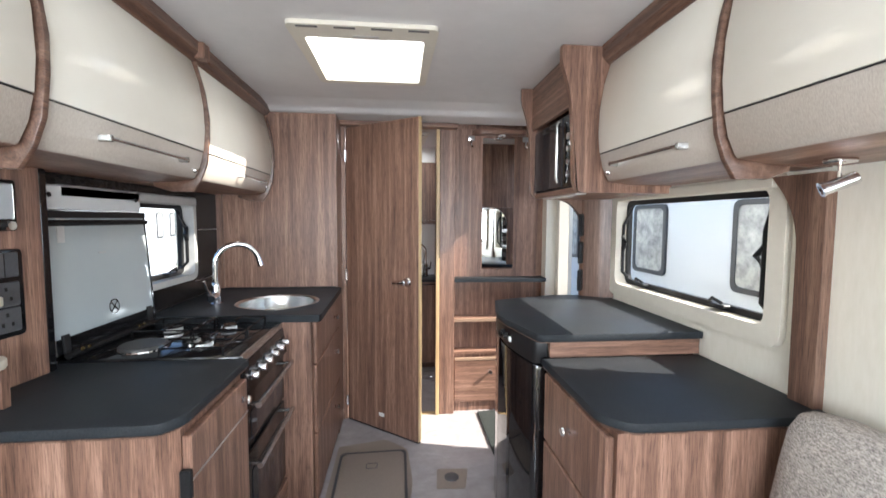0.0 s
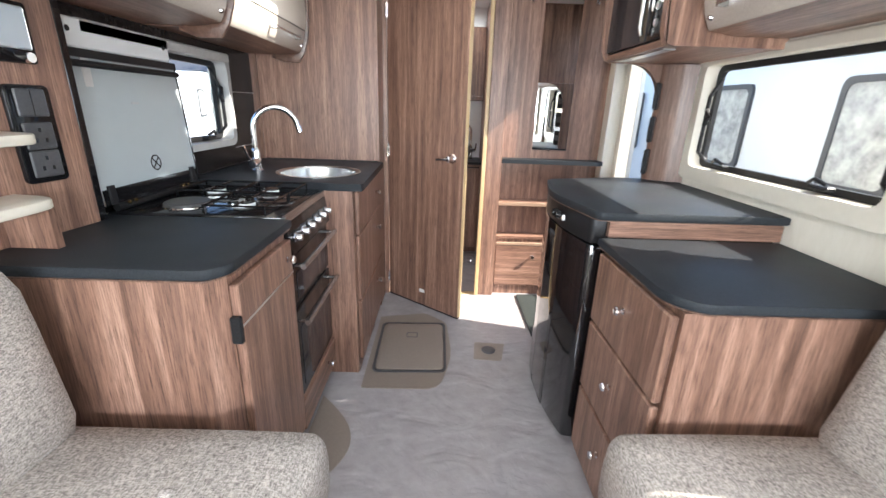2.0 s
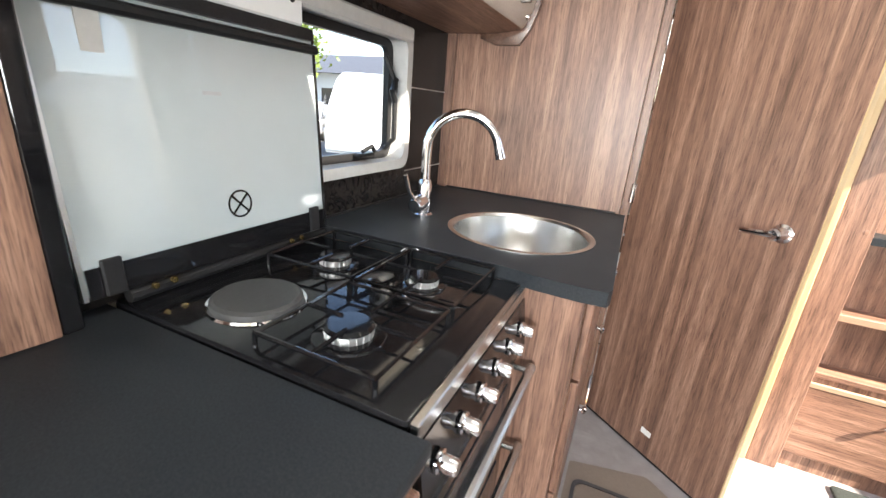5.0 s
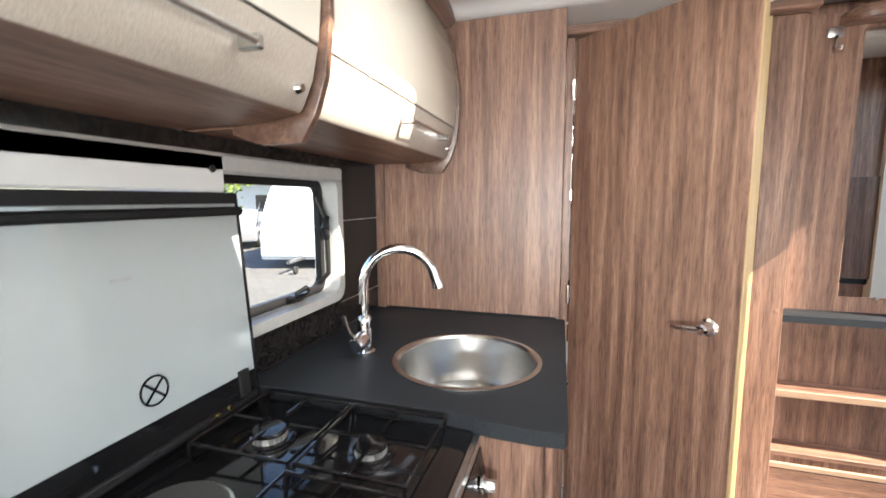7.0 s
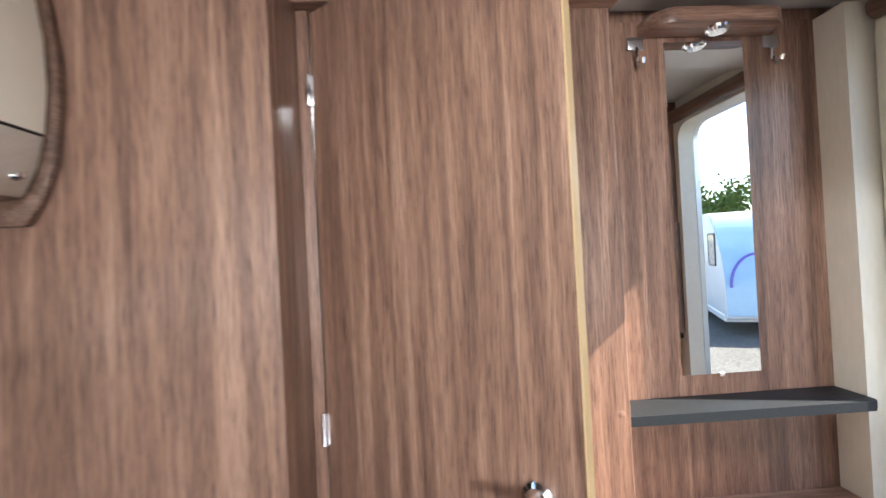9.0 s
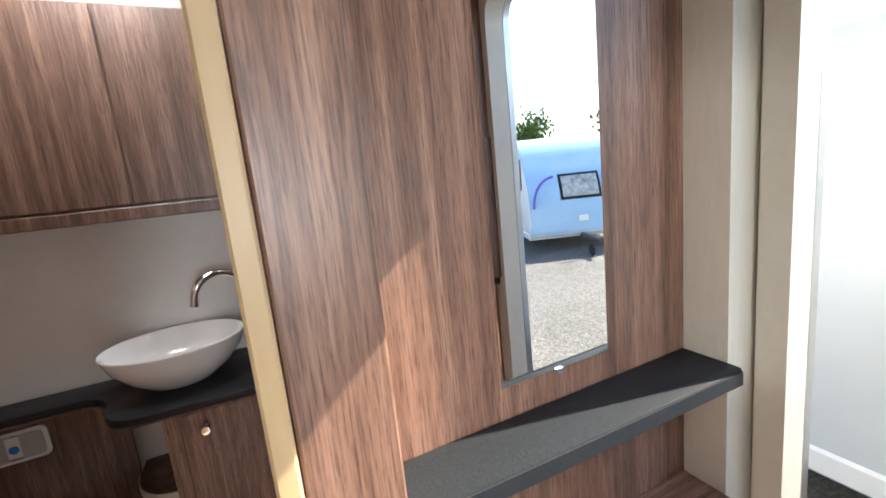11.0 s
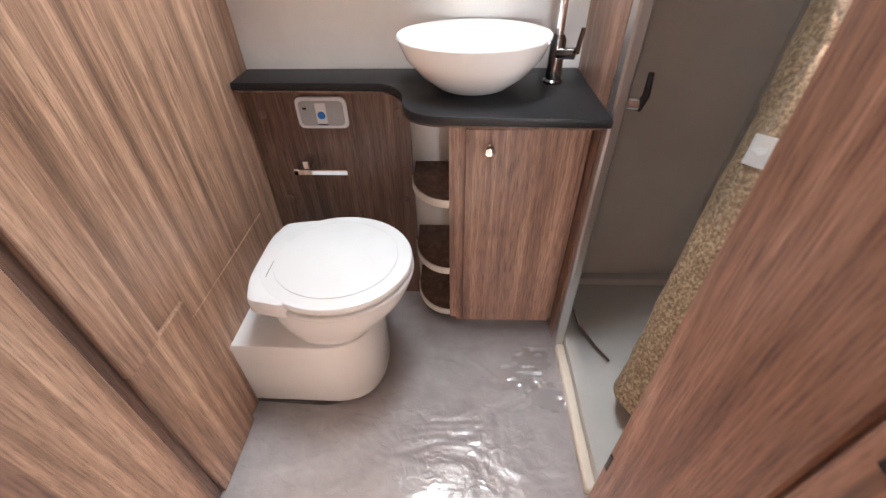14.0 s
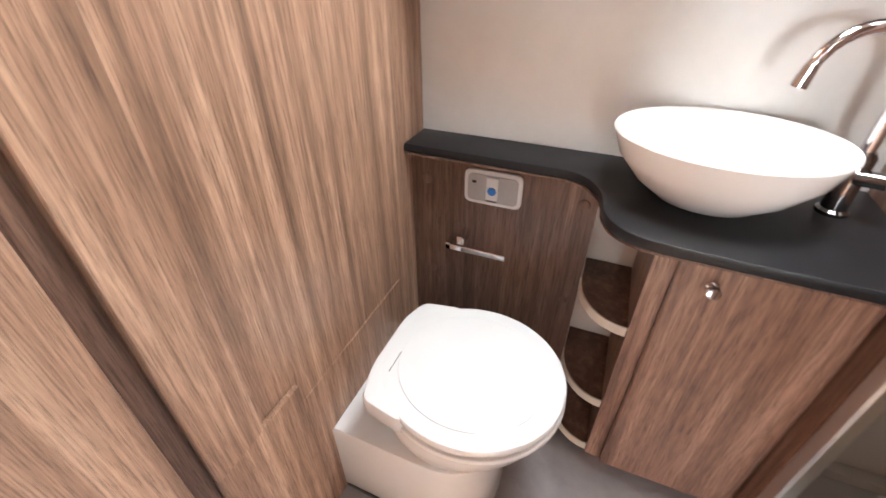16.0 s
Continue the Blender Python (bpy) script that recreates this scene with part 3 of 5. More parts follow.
part("plate", moved(prism(rounded([(-0.052, 1.00), (0.052, 1.00), (0.052, 1.225), (-0.052, 1.225)], 0.015), 0.0, 0.012, "x", 0.003), M), BLACK, s)
for z, w in ((1.185, 0), (1.11, 1), (1.045, 1)):
    p = part("switch" if not w else "socket", moved(B(0.0125, 0.017, -0.036, 0.036, z - 0.031, z + 0.031, 0.003), M), GREY_PLASTIC, s)
    if w:
        for dy, dz in ((0.0, 0.014), (-0.012, -0.010), (0.012, -0.010)):
            part("pin_hole", moved(B(0.0172, 0.018, dy - 0.003, dy + 0.003, z + dz - 0.005, z + dz + 0.005), M), BLACK, p)
    else:
        part("rocker_line", moved(B(0.0172, 0.0178, -0.001, 0.001, z - 0.03, z + 0.03), M), BLACK, p)
s = thing("control_panel", (-0.93, 1.05, 1.28), "black framed control panel with a silver display", "control panel")
part("frame", moved(prism(rounded([(-0.10, 1.27), (0.045, 1.27), (0.045, 1.40), (-0.10, 1.40)], 0.01), 0.0, 0.012, "x", 0.003), M), BLACK, s)
part("screen", moved(B(0.0125, 0.016, -0.09, 0.035, 1.30, 1.39, 0.003), M), ALU, s)
part("dial", moved(lathe([(0, 0.012), (0.011, 0.012), (0.012, 0)], (0.0125, 0.02, 1.284), 18, turn=TURN_X), M), CHROME, s)
for z in (1.125, 0.985):
    sh = thing("corner_shelf", (-0.85, 0.93, z), "pale rounded corner shelf on walnut bracket", "shelf", "corner shelves")
    part("board", prism(rounded([(-0.958, 0.80), (-0.82, 0.80), (-0.82, 0.99), (-0.945, 1.005)], [0, 0.02, 0.06, 0]), z - 0.022, z, "z", 0.004), IVORY, sh)
solid("shelf_bracket", B(-0.95, -0.84, 0.965, 0.985, 0.867, 0.962), WOOD, "walnut bracket under corner shelves", "bracket")

# splashback with the window cut through it
wall_with_holes("splashback", "x", XL + 0.001, XL + 0.018, 1.206, 2.468, 0.866, 1.44, [(1.318, 2.152, 1.018, 1.382)], SPLASH, "dark patterned glossy splashback")
for z in (0.985, 1.245):
    structure("trim_splash_joint", B(XL + 0.0185, XL + 0.0205, 2.185, 2.468, z - 0.0012, z + 0.0012), ALU, "thin silver joint in the splashback", "trim")
structure("trim_splash_post", B(XL + 0.002, XL + 0.05, 2.452, 2.4695, 0.902, 1.44), WOOD, "walnut corner strip", "trim")
structure("trim_black_edge", B(XL + 0.002, XL + 0.075, 1.2055, 1.232, 0.867, 1.44, 0.003), BLACK, "black glossy edge of the splashback", "trim")

# cooker with raised lid
c = thing("cooker", (-0.7, 1.52, 0), "black gas cooker with oven, grill and raised glass lid", "cooker")
part("body", B(-0.97, -0.455, 1.293, 1.742, 0.06, 0.845), BLACK_MATT, c)
part("hob", B(-0.975, -0.445, 1.292, 1.745, 0.846, 0.874, 0.008, 2), BLACK, c, "glossy black enamel hob")
part("rear_rail", tube([(-0.945, 1.30, 0.885), (-0.945, 1.74, 0.885)], 0.012, 10), BLACK_MATT, c)
part("burner_plate", lathe([(0, 0.016), (0.064, 0.016), (0.070, 0.012), (0.071, 0.0), (0.074, 0.0)], (-0.79, 1.405, 0.873), 36), speckled("cast_iron", (0.035, 0.034, 0.034), (0.05, 0.05, 0.049), 200, 0.5), c, "dark cast iron electric hotplate")
part("plate_ring", lathe([(0.0715, 0.004), (0.076, 0.005), (0.078, 0)], (-0.79, 1.405, 0.873), 36), CHROME, c)
for x, y, r in ((-0.80, 1.61, 0.030), (-0.60, 1.62, 0.026), (-0.605, 1.40, 0.034)):
    bm = lathe([(0, 0.016), (r, 0.016), (r, 0.004), (r * 1.04, 0.0035)], (x, y, 0.874), 32)
    for k in range(20):
        t = 2 * math.pi * k / 20
        tube([(x + r * 1.02 * math.cos(t), y + r * 1.02 * math.sin(t), 0.879), (x + r * 1.02 * math.cos(t), y + r * 1.02 * math.sin(t), 0.889)], 0.0018, 4, bm)
    w = part("burner", bm, ALU, c, "fluted silver burner ring")
    part("burner_base", lathe([(r * 1.03, 0.0045), (r * 1.3, 0.004), (r * 1.55, 0.0025), (r * 1.6, 0.0)], (x, y, 0.874), 32), BLACK, w, "black enamel burner dish")
    part("burner_cap", lathe([(0, 0.007), (r * 0.95, 0.006), (r * 1.08, 0.002), (r * 1.08, 0.0)], (x, y, 0.8905), 32), BLACK, w, "black enamel burner cap")
part("front_trim", B(-0.4465, -0.4335, 1.296, 1.741, 0.8455, 0.871, 0.002), STEEL, c, "brushed steel front strip")
for y in (1.33, 1.36, 1.62, 1.65):
    part("hinge_screw", lathe([(0, 0.006), (0.005, 0.005), (0.006, 0)], (-0.927, y, 0.896), 12, turn=TURN_X), BRASS, c, "brass hinge screw")
for x0, x1, y0, y1 in ((-0.69, -0.50, 1.31, 1.51), (-0.69, -0.50, 1.53, 1.73), (-0.90, -0.70, 1.53, 1.73)):
    bm = bmesh.new()
    z = 0.897
    tube([(x0, y0, z), (x1, y0, z), (x1, y1, z), (x0, y1, z), (x0, y0, z)], 0.0035, 6, bm)
    xm, ym = (x0 + x1) / 2, (y0 + y1) / 2
    for p, q in (((xm, y0), (xm, ym - 0.03)), ((xm, y1), (xm, ym + 0.03)), ((x0, ym), (xm - 0.03, ym)), ((x1, ym), (xm + 0.03, ym))):
        tube([(*p, z), (*q, z)], 0.0035, 6, bm)
    for p in ((x0, y0), (x1, y0), (x1, y1), (x0, y1)):
        tube([(*p, z), (*p, 0.873)], 0.0035, 6, bm)
    part("pan_support", bm, BLACK, c, "black enamelled wire pan support")
part("control_panel", prism([(-0.4445, 0.845), (-0.4445, 0.745), (-0.418, 0.745), (-0.432, 0.845)], 1.295, 1.742, "y"), BLACK, c)
for k in range(6):
    y = 1.335 + k * 0.074
    part("knob", lathe([(0, 0.026), (0.009, 0.026), (0.011, 0.023), (0.012, 0.006), (0.016, 0.004), (0.016, 0)], (-0.4235, y, 0.795), 20, turn=TURN_X), CHROME, c, "chrome control knob")
for z0, z1, n in ((0.545, 0.738, "grill_door"), (0.20, 0.535, "oven_door")):
    d = part(n, B(-0.4545, -0.432, 1.298, 1.740, z0, z1, 0.004), BLACK, c)
    part("glass", B(-0.4318, -0.4300, 1.345, 1.70, z0 + 0.03, z1 - 0.07), DARK_GLASS, d)
    bm = tube([(-0.395, 1.31, z1 - 0.035), (-0.395, 1.73, z1 - 0.035)], 0.010, 10)
    for y in (1.325, 1.715):
        tube([(-0.433, y, z1 - 0.035), (-0.395, y, z1 - 0.035)], 0.007, 8, bm)
    part("handle", bm, STEEL, d, "brushed steel bar handle")
d = part("plinth_drawer", B(-0.4545, -0.425, 1.295, 1.742, 0.065, 0.19, 0.003), WOOD_Y, c, "walnut pan drawer")
knob(d, (-0.425, 1.62, 0.135), "x")
part("base", B(-0.95, -0.47, 1.295, 1.742, 0.0, 0.0595), BLACK_MATT, c)
M = Matrix.Translation((-0.935, 0, 0.90)) @ Matrix.Rotation(radians(-4), 4, "Y")
lid = part("lid", moved(prism(rounded([(1.245, 0.0), (1.735, 0.0), (1.735, 0.425), (1.245, 0.425)], 0.012), -0.006, 0.0, "x"), M), LID_GLASS, c, "raised white-backed glass lid")
part("bottom_band", moved(B(0.0005, 0.0025, 1.247, 1.733, 0.0, 0.045), M), BLACK, lid, "black printed band")
part("side_rim", moved(B(-0.005, 0.003, 1.238, 1.2445, 0.0, 0.425), M), ALU, lid)
part("side_rim", moved(B(-0.005, 0.003, 1.7355, 1.741, 0.0, 0.425), M), BLACK, lid)
part("top_rail", moved(B(-0.008, 0.014, 1.235, 1.745, 0.380, 0.398, 0.005), M), BLACK_MATT, lid, "black rail across the lid")
for y in (1.28, 1.70):
    part("hinge_block", moved(B(0.0, 0.008, y - 0.014, y + 0.014, 0.0, 0.055, 0.002), M), BLACK_MATT, lid)
bm = lathe([(0.026, 0.0), (0.026, 0.001), (0.0225, 0.001), (0.0225, 0.0)], (0.0005, 1.51, 0.095), 32, turn=TURN_X)
part("symbol_ring", moved(bm, M), BLACK, lid)
bm = bmesh.new()
for a in (45, -45):
    box(bm, -0.0005, 0.0005, -0.0235, 0.0235, -0.002, 0.002)
    bmesh.ops.rotate(bm, verts=bm.verts[-8:], cent=(0, 0, 0), matrix=Matrix.Rotation(radians(a), 3, "X"))
bmesh.ops.translate(bm, verts=bm.verts, vec=(0.0012, 1.51, 0.095))
part("symbol_cross", moved(bm, M), BLACK, lid)
part("print", moved(B(0.0003, 0.001, 1.465, 1.50, 0.285, 0.291), M), RUSTY, lid)
blind = thing("window_blind", (-0.96, 1.49, 1.40), "white blind rail with black edge lowered over window", "blind")
part("rail", B(-0.975, -0.95, 1.235, 1.70, 1.327, 1.402, 0.004), WHITE, blind)
part("edge", B(-0.976, -0.949, 1.235, 1.725, 1.304, 1.326), BLACK_MATT, blind)
for y in (1.27, 1.67):
    part("screw", lathe([(0, 0.003), (0.007, 0.002), (0.008, 0)], (-0.95, y, 1.372), 14, turn=TURN_X), BLACK_MATT, blind)

# sink unit
e = thing("sink_cabinet", (-0.6, 2.1, 0), "walnut sink base cabinet with a stack of drawers", "cabinet")
part("body", B(-0.98, -0.318, 1.760, 2.468, 0.0, 0.750), WOOD, e)
part("rail", B(-0.98, -0.318, 1.760, 1.776, 0.751, 0.8675), WOOD, e)
part("front_rail", B(-0.332, -0.318, 1.777, 2.468, 0.751, 0.8675), WOOD, e)
part("filler", B(-0.455, -0.3195, 1.7465, 1.7595, 0.0, 0.867), WOOD, e)
for z0, z1 in ((0.675, 0.86), (0.365, 0.668), (0.06, 0.358)):
    d = part("drawer", B(-0.3175, -0.300, 1.775, 2.44, z0, z1, 0.003), WOOD, e)
    knob(d, (-0.30, 2.25, z1 - 0.09), "x")
SINK = (-0.53, 2.03)
outer = rounded([(-0.995, 1.748), (-0.455, 1.748), (-0.435, 1.734), (-0.275, 1.728), (-0.290, 2.468), (-0.995, 2.468)], [0, 0.02, 0.02, 0.025, 0.0, 0])
# top with a round cut-out: a fan of quads from the outline to the hole
def cut_top(outline, c, r, lo, hi, n=64):
    bm = bmesh.new()
    pts = [Vector((p[0], p[1])) for p in outline]
    inner, outer = [], []
    for k in range(n):
        a = 2 * math.pi * k / n
        d = Vector((math.cos(a), math.sin(a)))
        best = 9
        for i in range(len(pts)):
            p, q = pts[i - 1] - Vector(c), pts[i] - Vector(c)
            s = q - p
            den = d.x * s.y - d.y * s.x
            if abs(den) > 1e-9:
                t, u = (p.x * s.y - p.y * s.x) / den, (p.x * d.y - p.y * d.x) / den
                if t > 0 and -1e-6 <= u <= 1 + 1e-6:
                    best = min(best, t)
        inner.append((c[0] + r * d.x, c[1] + r * d.y))
        outer.append((c[0] + best * d.x, c[1] + best * d.y))
    for p in pts:
        k = min(range(n), key=lambda j: (Vector(outer[j]) - p).length)
        outer[k] = (p.x, p.y)
    return ring(outer, inner, lo, hi)


e = thing("worktop", (-0.6, 2.1, 0.87), "dark slate-grey worktop around the round sink", "worktop")
part("slab", cut_top(outer, SINK, 0.180, 0.870, 0.900, 96), WORKTOP, e)
part("back_seal", B(-0.9805, -0.9735, 1.76, 2.45, 0.9003, 0.9065, 0.002), BLACK_MATT, e, "dark sealing strip along the splashback")
part("end_seal", B(-0.95, -0.32, 2.4635, 2.4685, 0.9003, 0.9055, 0.001), BLACK_MATT, e, "dark sealing strip along the panel")
sk = thing("kitchen_sink", (SINK[0], SINK[1], 0.90), "round brushed stainless steel sink bowl", "sink")
part("bowl", lathe([(0.192, 0.0005), (0.192, 0.003), (0.180, 0.0035), (0.174, -0.004), (0.165, -0.10), (0.15, -0.125), (0.03, -0.135), (0.0, -0.135)], (*SINK, 0.90), 56), STEEL, sk)
part("drain", lathe([(0.0, 0.003), (0.022, 0.003), (0.03, 0.0)], (*SINK, 0.766), 24), CHROME, sk)
TAP = (-0.80, 1.99)
tp = thing("kitchen_tap", (*TAP, 0.90), "chrome swan-neck mixer tap with lever", "tap")
part("base", lathe([(0.026, 0), (0.026, 0.008), (0.020, 0.012), (0.019, 0.09), (0.017, 0.10), (0.014, 0.105), (0, 0.105)], (*TAP, 0.9005), 24), CHROME, tp)
d = Vector((0.86, 0.3, 0)).normalized()
pts = [(TAP[0], TAP[1], 1.0), (TAP[0], TAP[1], 1.075)] + arc((TAP[0] + d.x * 0.095, TAP[1] + d.y * 0.095, 1.088), 0.095, 170, 12, d, (0, 0, 1), 16)
pts.append(tuple(Vector(pts[-1]) + Vector((d.x * 0.01, d.y * 0.01, -0.03))))
part("spout", tube(pts, [0.0125] * (len(pts) - 3) + [0.0125, 0.0125, 0.0145], 14), CHROME, tp)
bm = lathe([(0, 0), (0.021, 0.0), (0.023, 0.03), (0.018, 0.045), (0, 0.047)], (TAP[0], TAP[1] - 0.012, 0.945), 20, turn=Matrix.Rotation(radians(100), 4, "X"))
tube([(TAP[0], TAP[1] - 0.05, 0.95), (TAP[0] - 0.012, TAP[1] - 0.065, 0.98), (TAP[0] - 0.02, TAP[1] - 0.075, 1.02)], [0.005, 0.005, 0.007], 10, bm)
part("lever", bm, CHROME, tp)

# ---- overhead lockers ----
LPROF = [(-0.995, 1.44), (-0.80, 1.44), (-0.715, 1.452), (-0.705, 1.458), (-0.685, 1.50), (-0.672, 1.556), (-0.665, 1.63), (-0.668, 1.72), (-0.682, 1.81), (-0.705, 1.885), (-0.995, 1.885)]


def locker(flip, y0, y1, handle, group, dx=0.0):
    """One overhead locker with its bowed cream flap and linen band; flip mirrors it to the other wall."""
    f = (lambda x: -x + dx) if flip else (lambda x: x)
    e = thing("overhead_locker", (f(-0.85), (y0 + y1) / 2, 1.44), "walnut overhead locker with bowed cream gloss flap and linen band", "locker", group)
    part("carcass", prism([(f(min(x, -0.70 - 0.012) if i not in (0, 10) else x), z) for i, (x, z) in enumerate(LPROF)], y0, y1, "y"), WOOD_Y, e)
    fr = LPROF[5:10]
    gap = 0.004
    lip = [(f(x), z) for x, z in fr] + [(f(x - 0.016), z) for x, z in fr[::-1]]
    part("flap", prism(lip, y0 + gap, y1 - gap, "y", 0.002), CREAM, e, "cream high-gloss bowed flap")
    fr = [(-0.7135, 1.452), (-0.706, 1.458), (-0.686, 1.50), (-0.674, 1.551)]
    lip = [(f(x), z) for x, z in fr] + [(f(x - 0.014), z + 0.002) for x, z in fr[::-1]]
    b = part("band", prism(lip, y0 + gap, y1 - gap, "y", 0.002), LINEN, e, "beige linen-effect lower band")
    part("shadow_line", B(min(f(-0.688), f(-0.6765)), max(f(-0.688), f(-0.6765)), y0 + gap, y1 - gap, 1.5515, 1.5555), BLACK_MATT, e)
    if handle:
        h0, h1 = handle
        xs = [f(-0.683), f(-0.655)]
        bm = tube([(f(-0.655), h0, 1.503), (f(-0.655), h1, 1.503)], 0.0045, 8)
        for y in (h0, h1):
            box(bm, min(xs), max(xs) + 0.004, y - 0.006, y + 0.006, 1.494, 1.512, 0.002)
        part("handle", bm, STEEL, b, "slim steel bar handle")
        part("lock", lathe([(0, 0.010), (0.006, 0.010), (0.0075, 0.004), (0.009, 0)], (f(-0.694), y1 - 0.035, 1.482), 16, turn=TURN_XN if flip else TURN_X), CHROME, b, "small chrome lock")
    return e


def rib(flip, y, dx=0.0):
    f = (lambda x: -x + dx) if flip else (lambda x: x)
    fr = [(-0.86, 1.425), (-0.80, 1.405), (-0.72, 1.405), (-0.690, 1.45), (-0.668, 1.51), (-0.657, 1.60), (-0.655, 1.68), (-0.668, 1.78), (-0.690, 1.865), (-0.70, 1.90)]
    back = [(-0.74, 1.90), (-0.74, 1.45), (-0.86, 1.439)]
    o = [(f(x), z) for x, z in fr + back]
    tagged(finish("locker_rib", prism(o, y - 0.008, y + 0.008, "y", 0.003), WOOD_TRIM), "curved dark walnut rib between overhead lockers", "trim", kind="structure")


locker(False, 0.15, 0.89, None, "left overhead lockers")
locker(False, 0.915, 1.625, (1.08, 1.46), "left overhead lockers")
locker(False, 1.650, 2.445, (1.99, 2.29), "left overhead lockers")
for y in (0.9025, 1.6375):
    rib(False, y)
rib(False, 2.457)
structure("trim_cornice_left", prism([(-0.995, 1.886), (-0.70, 1.886), (-0.675, 1.915), (-0.675, H - 0.001), (-0.995, H - 0.001)], 0.1, 2.468, "y"), WOOD_TRIM, "walnut cornice over the lockers", "trim")
structure("trim_cornice_block", B(-0.72, -0.655, 1.61, 1.66, 1.895, H - 0.002, 0.004), WOOD, "walnut cornice block", "trim")
DX = 0.135
locker(True, 0.15, 0.865, None, "right overhead lockers", DX)
locker(True, 0.89, 1.475, (1.00, 1.36), "right overhead lockers", DX)
rib(True, 0.8775, DX)
structure("trim_cornice_right", prism([(1.128, 1.886), (0.835, 1.886), (0.81, 1.915), (0.81, H - 0.001), (1.128, H - 0.001)], 0.1, 1.478, "y"), WOOD_TRIM, "walnut cornice over the lockers", "trim")

# ---- microwave cupboard ----
e = thing("microwave_cupboard", (0.92, 1.76, 1.41), "walnut wall cupboard with an open niche for the microwave", "cupboard")
part("side", prism(rounded([(1.128, 1.41), (0.735, 1.41), (0.715, 1.44), (0.705, 1.70), (0.69, 1.80), (0.66, 1.89), (0.66, H - 0.003), (1.128, H - 0.003)], [0, 0.02, 0.03, 0.05, 0.05, 0.02, 0, 0]), 1.482, 1.512, "y"), WOOD, e)
part("side", prism(rounded([(1.128, 1.41), (0.745, 1.41), (0.715, 1.44), (0.705, 1.70), (0.69, 1.80), (0.66, 1.89), (0.66, H - 0.003), (1.128, H - 0.003)], [0, 0.02, 0.03, 0.05, 0.05, 0.02, 0, 0]), 2.012, 2.032, "y"), WOOD, e)
part("bottom", B(0.74, 1.126, 1.513, 2.011, 1.412, 1.435), WOOD_Y, e)
part("top_panel", B(0.715, 0.735, 1.513, 2.011, 1.745, H - 0.003), WOOD_Y, e)
part("back", B(1.10, 1.126, 1.513, 2.011, 1.436, 1.94), WOOD_DARK, e)
part("light_strip", B(0.76, 0.80, 1.56, 1.96, 1.408, 1.4118), ALU, e)
mw = thing("microwave", (0.9, 1.76, 1.437), "black built-in microwave with steel bar handle", "microwave")
part("body", B(0.745, 1.09, 1.525, 2.0, 1.437, 1.73, 0.004), BLACK_MATT, mw)
part("door", B(0.728, 0.7445, 1.64, 1.998, 1.440, 1.728, 0.004), DARK_GLASS, mw)
part("handle", tube([(0.715, 1.645, 1.46), (0.708, 1.645, 1.48), (0.708, 1.645, 1.69), (0.715, 1.645, 1.71)], 0.008, 10), STEEL, mw)
p = part("control_panel", B(0.730, 0.7445, 1.527, 1.634, 1.440, 1.728, 0.003), BLACK, mw)
for z in (1.49, 1.54, 1.59, 1.64):
    part("button", lathe([(0, 0.006), (0.012, 0.006), (0.013, 0)], (0.730, 1.578, z), 16, turn=TURN_XN), ALU, p)

# ---- kitchen, right side ----
e = thing("drawer_cabinet", (0.85, 1.07, 0), "walnut three-drawer base cabinet beside the seat", "cabinet")
part("body", prism([(0.575, 0.855), (1.125, 0.855), (1.125, 1.318), (0.575, 1.318)], 0.0, 0.799), WOOD, e)
for z0, z1 in ((0.555, 0.785), (0.300, 0.545), (0.05, 0.290)):
    d = part("drawer", B(0.553, 0.5745, 0.865, 1.30, z0, z1, 0.004), WOOD, e)
    knob(d, (0.553, 1.08, (z0 + z1) / 2 + 0.02), "-x")
worktop("worktop", rounded([(0.545, 1.312), (0.545, 0.90), (0.60, 0.838), (1.124, 0.838), (1.124, 1.312)], [0, 0.035, 0.035, 0, 0]), 0.801, 0.830, WORKTOP, "low dark slate-grey worktop beside the fridge")
structure("trim_upstand", B(0.575, 1.126, 1.3135, 1.333, 0.831, 0.883), WOOD_X, "walnut upstand between worktops", "trim")
worktop("worktop", rounded([(0.530, 1.295), (1.124, 1.295), (1.124, 2.025), (0.86, 2.045), (0.52, 1.93), (0.455, 1.62)], [0.03, 0, 0, 0.03, 0.03, 0.12]), 0.885, 0.916, WORKTOP, "dark slate-grey bowed worktop above the fridge")
fr = thing("fridge", (0.85, 1.62, 0), "glossy black bow-fronted fridge with walnut end panel", "fridge")
part("cabinet", B(0.575, 1.12, 1.335, 1.985, 0.06, 0.884), BLACK_MATT, fr)
part("foot", B(0.60, 1.12, 1.335, 1.985, 0.0, 0.059), BLACK_MATT, fr)
bow = [(0.5745, 1.34), (0.53, 1.345), (0.498, 1.46), (0.485, 1.62), (0.495, 1.80), (0.53, 1.93), (0.5745, 1.935)]
part("door", prism(rounded(bow, [0, 0.015, 0.1, 0.1, 0.1, 0.02, 0]), 0.02, 0.795, "z", 0.005), BLACK_GLOSS, fr, "glossy black bowed door")
p = part("control_panel", prism(rounded(bow, [0, 0.015, 0.1, 0.1, 0.1, 0.02, 0]), 0.800, 0.882, "z", 0.004), BLACK_MATT, fr)
for y, x in ((1.56, 0.487), (1.60, 0.486)):
    part("dial", lathe([(0, 0.018), (0.012, 0.018), (0.015, 0.004), (0.018, 0)], (x, y, 0.842), 20, turn=TURN_XN), BLACK, p)
part("button", lathe([(0, 0.008), (0.010, 0.008), (0.011, 0)], (0.486, 1.50, 0.845), 20, turn=TURN_XN), WHITE, p)
